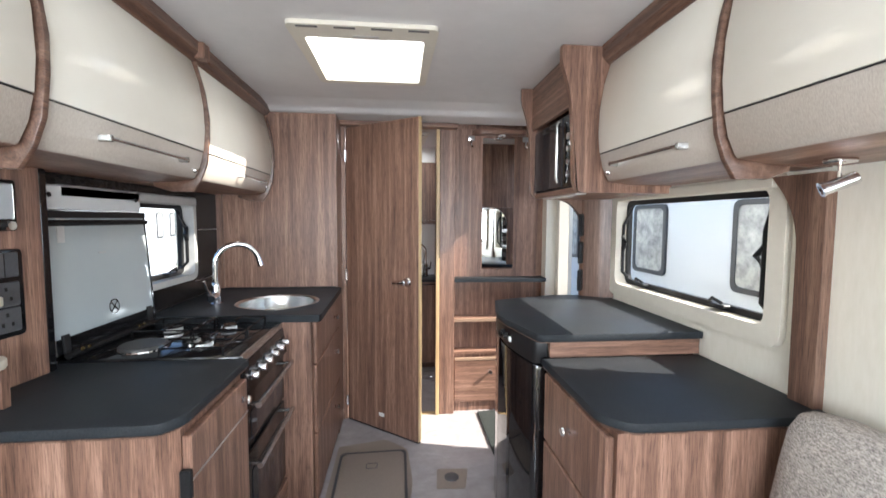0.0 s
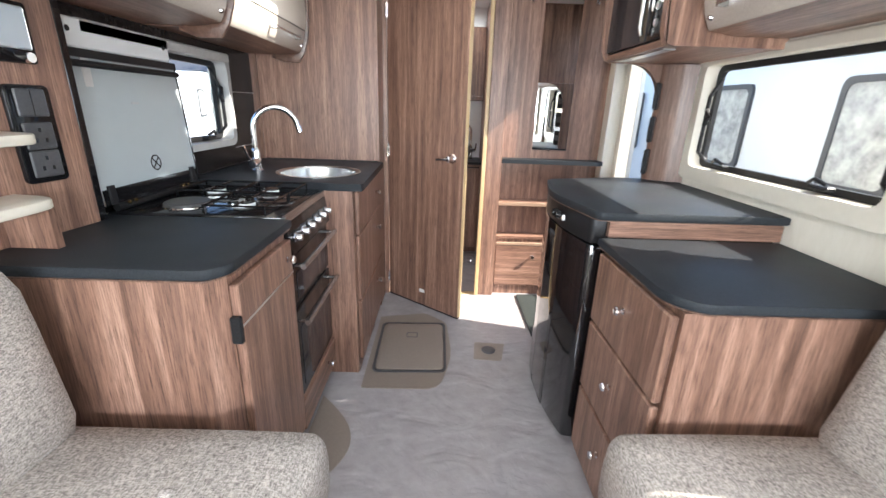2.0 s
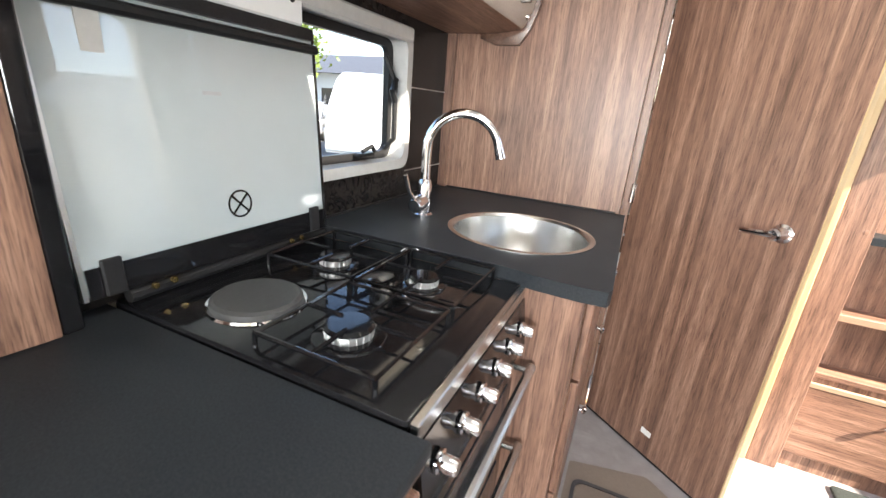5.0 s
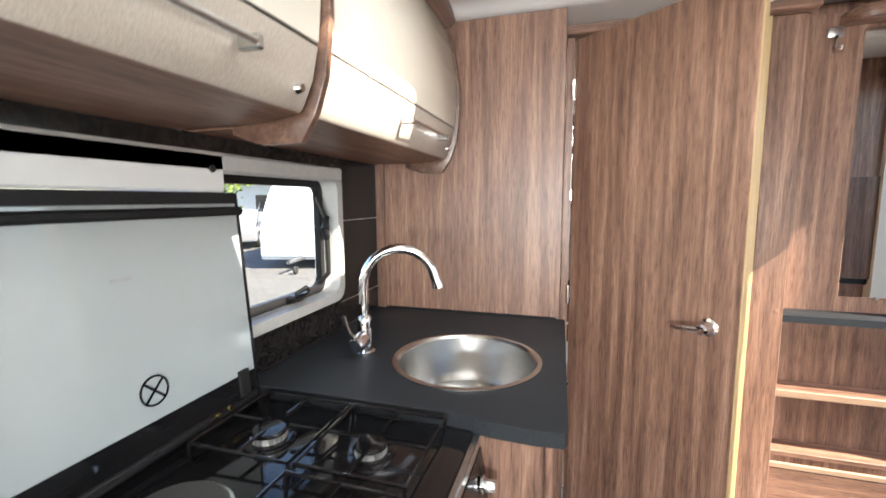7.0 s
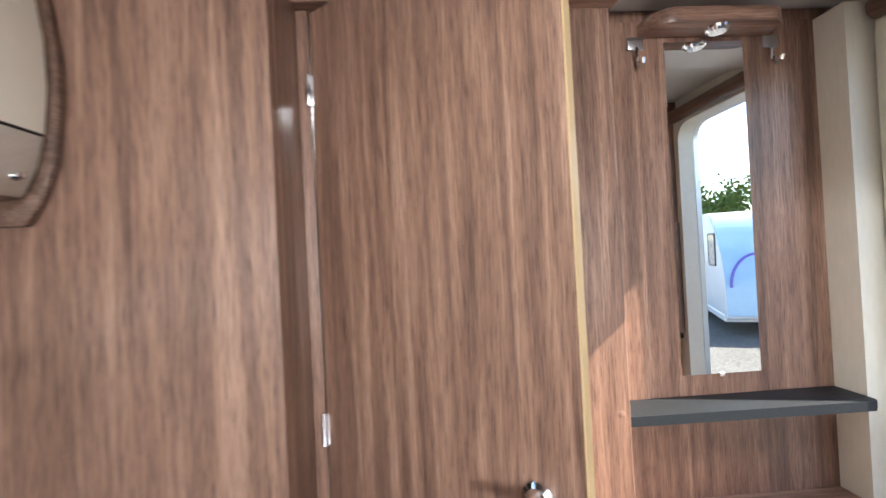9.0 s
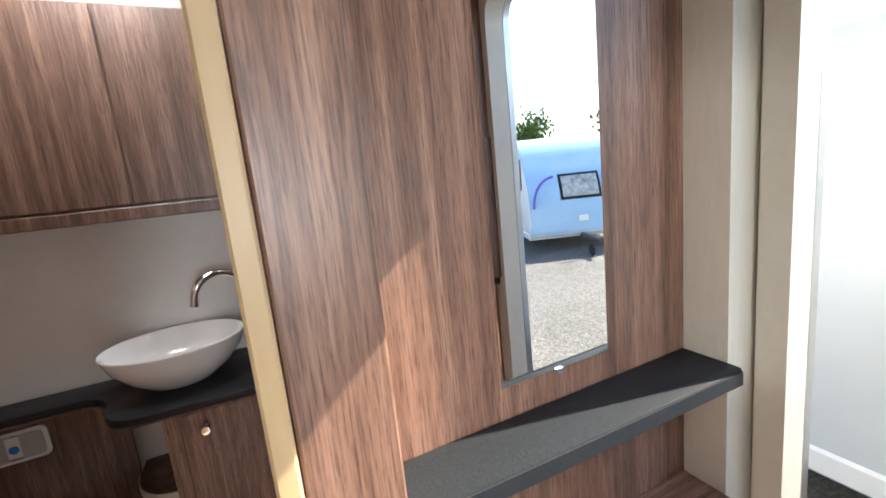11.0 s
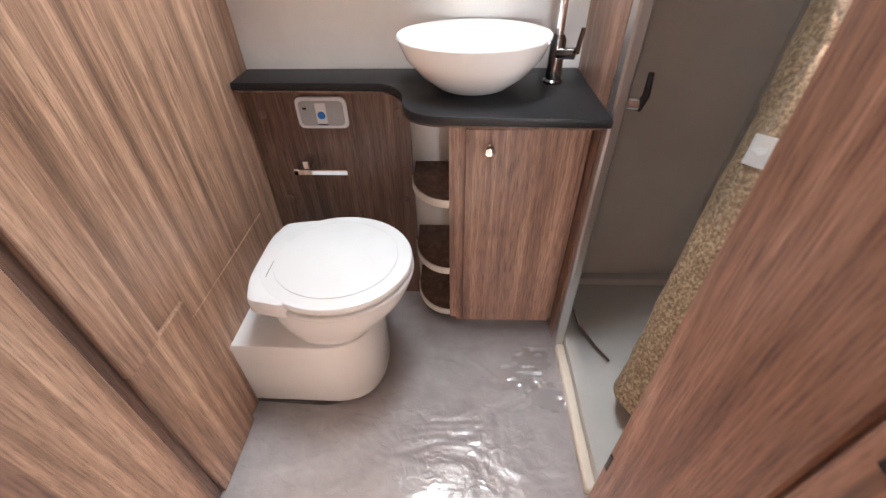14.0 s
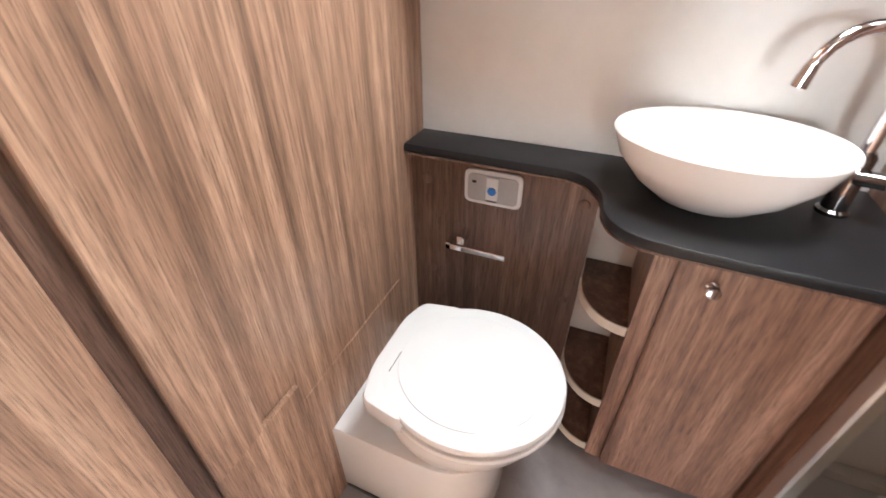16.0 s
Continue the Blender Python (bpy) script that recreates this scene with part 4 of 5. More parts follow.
part("side_panel", B(0.56, 1.12, 1.986, 2.004, 0.0, 0.884), WOOD, fr, "walnut end panel")
pil = thing("switch_pillar", (1.04, 1.99, 0.917), "walnut corner pillar with a row of black switches", "pillar")
# Backlit shade of pillar and bracket is put into the darker wood colour.
part("pillar", prism(rounded([(1.126, 1.93), (1.06, 1.95), (0.985, 2.005), (0.985, 2.035), (1.126, 2.04)], [0, 0.02, 0.02, 0.01, 0]), 0.917, 1.409), WOOD_DARK, pil)
part("bracket", prism([(0.984, 1.409), (0.845, 1.409)] + [(0.984 - 0.139 * (1 - math.sin(radians(a))), 1.409 - 0.139 * (1 - math.cos(radians(a)))) for a in range(6, 91, 7)], 2.006, 2.034, "y"), WOOD_DARK, pil, "curved walnut bracket with backlit shade in its colour")
M = Matrix.Translation((1.0, 1.985, 0)) @ Matrix.Rotation(radians(-36), 4, "Z")
for z in (1.00, 1.14, 1.28):
    s = part("switch_box", moved(B(-0.032, -0.013, -0.036, 0.036, z - 0.055, z + 0.055, 0.005), M), BLACK_MATT, pil, "black switch housing")
    part("rocker", moved(B(-0.036, -0.0322, -0.020, 0.020, z - 0.02, z + 0.02, 0.003), M), GREY_PLASTIC, s)
structure("trim_wall_post", prism(rounded([(0.872, 0.60), (0.94, 0.60), (0.945, 1.33), (1.03, 1.428), (0.872, 1.428)], [0, 0, 0.1, 0, 0]), XR - 0.030, XR - 0.001, "x"), WOOD_DARK, "walnut wall post with a curved bracket", "trim")
sp = thing("spot_lamp", (0.98, 0.70, 1.44), "chrome swivel spotlight under the locker", "spotlight")
part("base", B(0.96, 1.01, 0.725, 0.765, 1.428, 1.439, 0.004), CHROME, sp)
part("stem", tube([(0.985, 0.745, 1.43), (0.985, 0.745, 1.395)], 0.004, 8), CHROME, sp)
part("head", lathe([(0, 0.034), (0.012, 0.033), (0.014, 0.028), (0.014, -0.022), (0.017, -0.032), (0.011, -0.032), (0, -0.02)], (0.985, 0.745, 1.385), 20, turn=Matrix.Rotation(radians(62), 4, "Y") @ Matrix.Rotation(radians(30), 4, "X")), CHROME, sp)

# ---- floor things ----
h = thing("floor_hatch", (-0.08, 1.97, 0), "taupe plastic floor hatch cover in cut-out film", "hatch")
part("surround", prism(rounded([(-0.290, 1.63), (0.06, 1.63), (0.125, 1.90), (0.10, 2.25), (-0.03, 2.36), (-0.290, 2.30)], [0.01, 0.08, 0.1, 0.05, 0.02, 0.01]), 0.0002, 0.004), HATCH, h)
part("rim", ring(rounded([(-0.262, 1.745), (0.095, 1.755), (0.092, 2.235), (-0.268, 2.225)], 0.04), rounded([(-0.250, 1.758), (0.083, 1.768), (0.08, 2.222), (-0.256, 2.212)], 0.035), 0.0042, 0.010), GREY_PLASTIC, h)
part("cover", prism(rounded([(-0.246, 1.762), (0.079, 1.772), (0.076, 2.218), (-0.252, 2.208)], 0.033), 0.0042, 0.012, "z", 0.002), HATCH, h)
part("grip", ring(rounded([(-0.12, 2.06), (-0.06, 2.06), (-0.06, 2.11), (-0.12, 2.11)], 0.01), rounded([(-0.116, 2.064), (-0.064, 2.064), (-0.064, 2.106), (-0.116, 2.106)], 0.008), 0.0122, 0.0135), GREY_PLASTIC, h)
dn = thing("floor_drain", (0.32, 1.97, 0), "dark round floor drain in a bare taupe patch", "drain")
part("patch", prism(rounded([(0.235, 1.88), (0.375, 1.87), (0.41, 2.03), (0.25, 2.04)], 0.01), 0.0002, 0.003), HATCH, dn)
part("grate", lathe([(0, 0.004), (0.03, 0.0045), (0.036, 0.003), (0.037, 0)], (0.318, 1.965, 0.003), 28), GREY_PLASTIC, dn)
solid("bare_floor_patch", prism([(-0.44 + 0.17 * math.sin(math.pi * k / 20), 1.02 + 0.55 * k / 20) for k in range(21)] + [(-0.44, 1.57)], 0.0002, 0.003), HATCH, "taupe floor showing where film is cut away", "floor patch")
solid("door_mat", prism(rounded([(0.575, 2.11), (0.66, 2.07), (1.10, 2.07), (1.10, 2.66), (0.575, 2.66)], 0.02), 0.0005, 0.014, "z", 0.004), RUBBER, "dark ribbed rubber doormat at the entrance", "mat")


# ---- lounge seats ----
def cushion(name, x0, x1, y0, y1, z0, z1, r, mat=FABRIC, crown=0.02, tilt=None):
    """A stuffed cushion: a rounded block, swollen in the middle."""
    bm = bmesh.new()
    nx, ny, nz = 14, 14, 5
    def at(u, v, w):
        s = Vector((u, v, w))
        p = Vector((x0 + (x1 - x0) * (u + 1) / 2, y0 + (y1 - y0) * (v + 1) / 2, z0 + (z1 - z0) * (w + 1) / 2))
        half = Vector(((x1 - x0) / 2, (y1 - y0) / 2, (z1 - z0) / 2))
        c = Vector(((x0 + x1) / 2, (y0 + y1) / 2, (z0 + z1) / 2))
        q = p - c
        core = Vector([max(-half[i] + r, min(half[i] - r, q[i])) for i in range(3)])
        d = q - core
        if d.length > 1e-9:
            q = core + d.normalized() * min(r, d.length if sum(abs(t) > 1e-9 for t in d) == 1 else r)
        k = min(range(3), key=lambda i: half[i])
        o = [i for i in range(3) if i != k]
        q[k] += math.copysign(crown, q[k]) * (1 - (q[o[0]] / half[o[0]]) ** 2) * (1 - (q[o[1]] / half[o[1]]) ** 2) * (1 if abs(q[k]) > half[k] * 0.4 else 0)
        q += 0.004 * noise.noise_vector(p * 7)
        return c + q
    lv = [-1, -0.93, -0.8] + [-0.6 + 1.2 * i / (nx - 1) for i in range(nx)] + [0.8, 0.93, 1]
    lw = [-1, -0.7, -0.35, 0, 0.35, 0.7, 1]
    def sheet(us, vs, fn):
        g = [[bm.verts.new(fn(u, v)) for v in vs] for u in us]
        for i in range(len(us) - 1):
            for j in range(len(vs) - 1):
                bm.faces.new((g[i][j], g[i + 1][j], g[i + 1][j + 1], g[i][j + 1]))
    for s in (-1, 1):
        sheet(lv, lv, lambda u, v: at(u, v, s))
        sheet(lv, lw, lambda u, w: at(u, s, w))
        sheet(lv, lw, lambda v, w: at(s, v, w))
    bmesh.ops.remove_doubles(bm, verts=bm.verts, dist=1e-4)
    bmesh.ops.recalc_face_normals(bm, faces=bm.faces)
    if tilt:
        bm.transform(tilt)
    return bm


def seat(side):
    left = side < 0
    x0, x1 = (-0.995, -0.205) if left else (0.435, 1.125)
    zt = 0.508 if left else 0.532
    yend = 0.838 if left else 0.832
    base = thing("bench_base", ((x0 + x1) / 2, -0.2, 0), "walnut bench seat base", "bench")
    part("box", B(x0 + (0 if left else 0.05), x1 - (0.05 if left else 0), -1.70, yend, 0, 0.298), WOOD, base)
    for k, (a, b) in enumerate(((-0.02, yend - 0.004), (-0.90, -0.03))):
        s = thing("seat_cushion", ((x0 + x1) / 2, (a + b) / 2, 0.30), "grey-beige woven seat cushion with buttons", "cushion", "seat cushions")
        part("pad", cushion("pad", x0 + (0.0 if left else -0.01), x1 + (0.01 if left else 0), a, b, 0.300, zt, 0.055, crown=0.032), FABRIC, s)
        for u in (0.3, 0.7):
            for v in (0.25, 0.75):
                part("button", lathe([(0, 0.006), (0.010, 0.003), (0.013, -0.004)], (x0 + (x1 - x0) * u, a + (b - a) * v, zt + 0.022), 14), FABRIC, s)
        w = 0.15
        c = thing("back_cushion", (x0 if left else x1, (a + b) / 2, 0.44), "grey-beige woven back cushion with sewn seam and buttons", "cushion", "back cushions")
        if left:
            t = Matrix.Translation((-0.80, 0, 0.48)) @ Matrix.Rotation(radians(-7), 4, "Y")
            part("pad", cushion("pad", -0.075, 0.085, a, b - 0.02, 0.0, 0.42, 0.06, crown=0.02, tilt=t), FABRIC, c)
        else:
            t = Matrix.Translation((0.945, 0, 0.485)) @ Matrix.Rotation(radians(12), 4, "Y")
            part("pad", cushion("pad", -0.085, 0.075, a, b - 0.02, 0.0, 0.40, 0.06, crown=0.02, tilt=t), FABRIC, c)
            zs = 0.22
            part("button", lathe([(0, 0.006), (0.011, 0.003), (0.014, -0.004)], t @ Vector((-0.103, (a + b) / 2, zs)), 14, turn=TURN_XN), FABRIC, c)
            part("seam", tube([t @ Vector((-0.098, (a + b) / 2, 0.22)), t @ Vector((-0.099, (a + b) / 2, 0.30)), t @ Vector((-0.088, (a + b) / 2, 0.355))], 0.005, 6), HATCH, c, "taupe stitched seam")


seat(-1)
seat(1)

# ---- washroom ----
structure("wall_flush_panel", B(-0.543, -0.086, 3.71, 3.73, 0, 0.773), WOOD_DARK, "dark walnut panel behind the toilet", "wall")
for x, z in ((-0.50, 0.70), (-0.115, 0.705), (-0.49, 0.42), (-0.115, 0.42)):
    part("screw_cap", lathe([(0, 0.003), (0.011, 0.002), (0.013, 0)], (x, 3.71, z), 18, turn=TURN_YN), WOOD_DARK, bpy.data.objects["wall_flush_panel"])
top = rounded([(-0.543, 3.787), (-0.543, 3.672), (-0.135, 3.664), (-0.085, 3.60), (-0.075, 3.455), (0.375, 3.435), (0.375, 3.787)], [0, 0, 0.035, 0.04, 0.10, 0, 0], 10)
worktop("worktop", top, 0.774, 0.800, BLACK_TOP, "black curved vanity top over toilet panel and cabinet")
bs = thing("wash_basin", (0.085, 3.63, 0.80), "white oval countertop bowl basin", "basin")
part("bowl", lathe([(0.0, 0.0), (0.07, 0.0), (0.085, 0.006), (0.125, 0.035), (0.160, 0.075), (0.178, 0.118), (0.176, 0.122), (0.170, 0.118), (0.150, 0.075), (0.11, 0.035), (0.05, 0.018), (0, 0.016)], (0.085, 3.63, 0.8005), 56, sy=0.84), CERAMIC, bs)
part("waste", lathe([(0, 0.003), (0.02, 0.003), (0.024, 0)], (0.085, 3.63, 0.8175), 20), CHROME, bs)
tp = thing("basin_tap", (0.285, 3.665, 0.80), "dark chrome swan-neck basin tap", "tap")
DCH = material("dark_chrome", (0.30, 0.29, 0.29), 0.10, 1.0)
TB = Vector((0.285, 3.665, 0.8005))
part("base", lathe([(0.024, 0), (0.024, 0.006), (0.019, 0.01), (0.018, 0.10), (0.013, 0.11), (0, 0.11)], TB, 22), DCH, tp)
d = Vector((-0.95, -0.25, 0)).normalized()
pts = [TB + Vector((0, 0, 0.10)), TB + Vector((0, 0, 0.20))] + arc(TB + d * 0.07 + Vector((0, 0, 0.215)), 0.07, 170, 15, d, (0, 0, 1), 14)
pts.append(pts[-1] + Vector((d.x * 0.005, d.y * 0.005, -0.03)))
part("spout", tube(pts, [0.010] * (len(pts) - 1) + [0.012], 12), CHROME, tp)
bm = tube([TB + Vector((0, -0.01, 0.07)), TB + Vector((0.035, -0.03, 0.075))], 0.013, 12)
tube([TB + Vector((0.04, -0.03, 0.075)), TB + Vector((0.045, -0.035, 0.13))], [0.006, 0.005], 8, bm)
part("lever", bm, DCH, tp)
vc = thing("vanity_cabinet", (0.2, 3.65, 0), "walnut vanity cabinet with one door and chrome knob", "cabinet")
part("body", B(0.028, 0.372, 3.545, 3.785, 0.05, 0.7735), WOOD, vc)
part("plinth", B(0.05, 0.372, 3.575, 3.785, 0.0, 0.0495), WOOD_DARK, vc)
d = part("door", B(0.068, 0.357, 3.527, 3.5445, 0.055, 0.738, 0.003), WOOD, vc)
part("top_gap", B(0.064, 0.36, 3.541, 3.5448, 0.739, 0.746), BLACK_MATT, vc)
knob(d, (0.128, 3.527, 0.69), "-y")
ws = thing("open_corner_shelves", (-0.03, 3.65, 0), "rounded dark walnut corner shelves with pale edging", "shelves")
for z in (0.515, 0.262, 0.07):
    o = [(0.0275, 3.787), (-0.084, 3.787), (-0.084, 3.70)] + [(0.0275 - 0.1115 * math.cos(radians(a)), 3.70 - 0.14 * math.sin(radians(a))) for a in range(8, 91, 8)] + [(0.0275, 3.56)]
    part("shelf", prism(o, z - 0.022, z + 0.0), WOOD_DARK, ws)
    o2 = [(0.0275 - 0.1118 * math.cos(radians(a)), 3.70 - 0.1405 * math.sin(radians(a))) for a in range(0, 91, 6)]
    o3 = [(0.0275 - 0.1155 * math.cos(radians(a)), 3.70 - 0.1445 * math.sin(radians(a))) for a in range(90, -1, -6)]
    part("edging", prism(o2 + o3, z - 0.023, z + 0.001), IVORY, ws)
fp = thing("flush_panel", (-0.327, 3.71, 0.70), "white framed grey flush control with a blue button", "flush control")
part("frame", prism(rounded([(-0.398, 0.662), (-0.255, 0.662), (-0.255, 0.751), (-0.398, 0.751)], 0.02), 3.700, 3.7098, "y", 0.003), WHITE, fp)
part("inset", prism(rounded([(-0.388, 0.672), (-0.265, 0.672), (-0.265, 0.741), (-0.388, 0.741)], 0.014), 3.6975, 3.6998, "y"), speckled("silver_plastic", (0.36, 0.36, 0.37), (0.40, 0.40, 0.41), 60, 0.35), fp)
part("button", B(-0.342, -0.312, 3.694, 3.6973, 0.678, 0.738, 0.002), WHITE, fp)
part("blue_dot", lathe([(0, 0.002), (0.010, 0.002), (0.011, 0)], (-0.327, 3.694, 0.703), 20, turn=TURN_YN), BLUE_DOT, fp)
part("indicator", B(-0.377, -0.367, 3.696, 3.6975, 0.718, 0.724), BLACK_MATT, fp)
part("print", B(-0.340, -0.314, 3.696, 3.6974, 0.674, 0.677), BLACK_MATT, fp)
th = thing("toilet_roll_holder", (-0.35, 3.70, 0.55), "chrome toilet roll holder bar", "roll holder")
bm = B(-0.43, -0.27, 3.655, 3.662, 0.537, 0.553, 0.002)
box(bm, -0.40, -0.38, 3.655, 3.7098, 0.556, 0.58, 0.003)
box(bm, -0.43, -0.415, 3.655, 3.7098, 0.537, 0.556, 0.002)
part("bar", bm, CHROME, th)

wc = thing("toilet", (-0.33, 3.4, 0), "white plastic cassette toilet with closed lid", "toilet")
part("base", prism(rounded([(-0.541, 3.238), (-0.165, 3.232), (-0.165, 3.545), (-0.541, 3.60)], [0, 0.150, 0.150, 0], 12), 0.012, 0.272, "z", 0.010), WHITE, wc)
bm = bmesh.new()
rows = []
for z, cx, rx, ry, q in ((0.262, -0.292, 0.122, 0.134, 2.2), (0.285, -0.288, 0.138, 0.142, 2.2), (0.32, -0.280, 0.162, 0.156, 2.2), (0.36, -0.268, 0.182, 0.170, 2.1), (0.395, -0.260, 0.192, 0.178, 2.0), (0.420, -0.257, 0.194, 0.181, 2.0)):
    ringv = []
    for k in range(48):
        a = 2 * math.pi * k / 48
        c, s = math.cos(a), math.sin(a)
        ringv.append(bm.verts.new((cx + rx * math.copysign(abs(c) ** (2 / q), c), 3.385 + ry * math.copysign(abs(s) ** (2 / q), s), z)))
    rows.append(ringv)
for a, b in zip(rows, rows[1:]):
    for k in range(48):
        bm.faces.new((a[k - 1], a[k], b[k], b[k - 1]))
bm.faces.new(rows[-1])
bmesh.ops.recalc_face_normals(bm, faces=bm.faces)
part("bowl", bm, WHITE, wc)


def lid_outline(s, inset=0.0):
    o = []
    for k in range(60):
        a = 2 * math.pi * k / 60
        c, sn = math.cos(a), math.sin(a)
        o.append((-0.254 + (0.195 * s - inset) * c, 3.375 + (0.182 * s - inset) * sn))
    return o


part("seat_ring", prism(lid_outline(1.0), 0.4205, 0.438, "z", 0.006), WHITE, wc)
part("lid", prism(lid_outline(1.0, 0.002), 0.4405, 0.464, "z", 0.009), WHITE, wc, "closed white toilet lid")
part("lid_ridge", prism(lid_outline(0.80), 0.4642, 0.4665, "z", 0.002), WHITE, wc)
part("hinge_cover", prism(rounded([(-0.455, 3.30), (-0.432, 3.225), (-0.33, 3.205), (-0.33, 3.545), (-0.432, 3.525), (-0.455, 3.46)], [0.03, 0.02, 0.03, 0.03, 0.02, 0.03]), 0.412, 0.462, "z", 0.012), WHITE, wc)
part("hinge_support", prism(rounded([(-0.447, 3.30), (-0.34, 3.225), (-0.34, 3.525), (-0.447, 3.46)], 0.03), 0.34, 0.411, "z", 0.012), WHITE, wc)
part("lid_slot", B(-0.410, -0.4085, 3.30, 3.36, 0.4641, 0.4646), GREY_PLASTIC, wc)
part("floor_seal", prism(rounded([(-0.541, 3.240), (-0.30, 3.230), (-0.165, 3.32), (-0.165, 3.46), (-0.30, 3.56), (-0.541, 3.6)], [0, 0.05, 0.08, 0.08, 0.05, 0]), 0.0003, 0.0115), GREY_PLASTIC, wc)

mc = thing("mirror_cabinet", (-0.08, 3.7, 1.27), "walnut overhead washroom cabinet with mirror doors", "cabinet")
# Dark wood puts the dim washroom's shade into the cabinet's colour.
part("body", B(-0.543, 0.372, 3.64, 3.787, 1.30, 1.80), WOOD_DARK, mc)
part("pelmet", B(-0.543, 0.372, 3.625, 3.787, 1.265, 1.299, 0.003), WOOD_DARK, mc)
for a, b in ((-0.54, -0.24), (-0.235, 0.06)):
    part("mirror_door", B(a, b, 3.628, 3.6395, 1.305, 1.795, 0.002), MIRROR if a < -0.3 else WOOD_DARK, mc)
part("door", B(0.065, 0.37, 3.628, 3.6395, 1.305, 1.795, 0.002), WOOD_DARK, mc)
structure("wall_shower_panel", B(0.376, 0.394, 3.50, YB - 0.002, 0, H - 0.002), WOOD, "walnut panel between vanity and shower", "wall")
structure("trim_shower_post", B(0.376, 0.404, 3.455, 3.498, 0, H - 0.002, 0.005), ALU, "satin aluminium shower door post", "trim")
lt = thing("shower_latch", (0.41, 3.47, 0.82), "chrome latch with dark grip on the shower post", "latch")
part("stem", tube([(0.404, 3.475, 0.82), (0.43, 3.470, 0.82)], 0.014, 14), CHROME, lt)
part("grip", tube([(0.43, 3.47, 0.81), (0.437, 3.46, 0.84), (0.437, 3.465, 0.885)], [0.010, 0.008, 0.006], 10), BLACK_MATT, lt)
structure("trim_shower_threshold", B(0.378, 0.405, 3.008, 3.454, 0, 0.028, 0.004), IVORY, "pale shower threshold strip", "trim")
structure("wall_shower_back", B(0.395, XR - 0.004, 3.775, YB - 0.002, 0.0, H - 0.002), SHOWER, "smooth grey shower wall panel", "wall")
structure("wall_shower_side", B(XR - 0.012, XR - 0.003, 3.01, 3.774, 0.0, H - 0.002), SHOWER, "smooth grey shower wall panel", "wall")
structure("shower_tray", ring(rounded([(0.406, 3.008), (1.115, 3.008), (1.115, 3.774), (0.406, 3.774)], 0.01), rounded([(0.44, 3.04), (1.08, 3.04), (1.08, 3.74), (0.44, 3.74)], 0.05), 0.0005, 0.05), SHOWER, "grey shower tray with raised rim", "tray")
structure("shower_tray_floor", B(0.43, 1.09, 3.03, 3.75, 0.0006, 0.02), SHOWER, "grey shower tray floor", "tray")
solid("shower_hose", tube([(0.43, 3.62, 0.20), (0.445, 3.60, 0.08), (0.47, 3.52, 0.035), (0.50, 3.44, 0.033), (0.53, 3.38, 0.034)], 0.008, 10), CHROME, "chrome hose lying in the shower tray", "hose")
wd = thing("wardrobe", (0.75, 2.9, 0), "walnut wardrobe beside the washroom entrance", "wardrobe")
part("body", B(0.416, XR - 0.004, 2.8015, 3.006, 0.0, H - 0.002), WOOD, wd)
part("front_post", B(0.340, 0.4155, 2.717, 2.940, 0.0, 1.883), WOOD, wd)
d = part("door", B(0.327, 0.3395, 2.732, 2.930, 0.20, 1.86, 0.003), WOOD, wd)
knob(d, (0.327, 2.750, 1.085), "-x")
part("catch", B(0.3245, 0.3268, 2.915, 2.925, 0.36, 0.41, 0.001), BLACK_MATT, d)
part("shadow_gap", B(0.3392, 0.3399, 2.718, 2.730, 0.0, 1.88), BLACK_MATT, wd)

cr = thing("carpet_roll", (0.57, 3.2, 0.03), "rolled brown carpet in clear wrap leaning in the shower", "carpet roll")
A0, A1 = Vector((0.578, 3.205, 0.10)), Vector((0.80, 3.46, 1.08))
ax = (A1 - A0).normalized()
side = ax.cross(Vector((0, 0, 1))).normalized()
up = side.cross(ax)
bm = bmesh.new()
rows = []
n, mrows = 56, 40
for i in range(mrows + 1):
    p = A0.lerp(A1, i / mrows)
    rr = []
    for k in range(n):
        a = 2 * math.pi * k / n
        dvec = math.cos(a) * side + math.sin(a) * up
        q = p + dvec * 0.1
        r = 0.096 + 0.006 * noise.noise(q * 14) + 0.003 * noise.noise(q * 55) - 0.010 * math.exp(-((i / mrows - 0.72) / 0.02) ** 2)
        rr.append(bm.verts.new(p + dvec * r))
    rows.append(rr)
for a, b in zip(rows, rows[1:]):
    for k in range(n):
        bm.faces.new((a[k - 1], a[k], b[k], b[k - 1]))
bm.faces.new(rows[0])
bm.faces.new(rows[-1])
bmesh.ops.recalc_face_normals(bm, faces=bm.faces)
part("roll", bm, CARPET, cr)
spiral = []
for k in range(90):
    a, r = k * 0.35, 0.015 + 0.078 * k / 90
    spiral.append(A1 + ax * 0.004 + r * (math.cos(a) * side + math.sin(a) * up))
part("spiral_edge", tube(spiral, 0.003, 5), GREY_PLASTIC, cr)
bm = bmesh.new()
rows = []
for i in range(31):
    p = A0.lerp(A1, 0.50 + 0.48 * i / 30)
    rr = []
    for k in range(64):
        a = 2 * math.pi * k / 64
        dvec = math.cos(a) * side + math.sin(a) * up
        rr.append(bm.verts.new(p + dvec * (0.1055 + 0.005 * noise.noise((p + dvec * 0.1) * 38) + (0.01 * noise.noise(dvec * 5) if i < 3 else 0))))
    rows.append(rr)
for a, b in zip(rows, rows[1:]):
    for k in range(64):
        bm.faces.new((a[k - 1], a[k], b[k], b[k - 1]))
part("wrap", bm, FILM, cr, "creased clear plastic wrap").visible_shadow = False
LC = A0.lerp(A1, 0.66)
bm = bmesh.new()
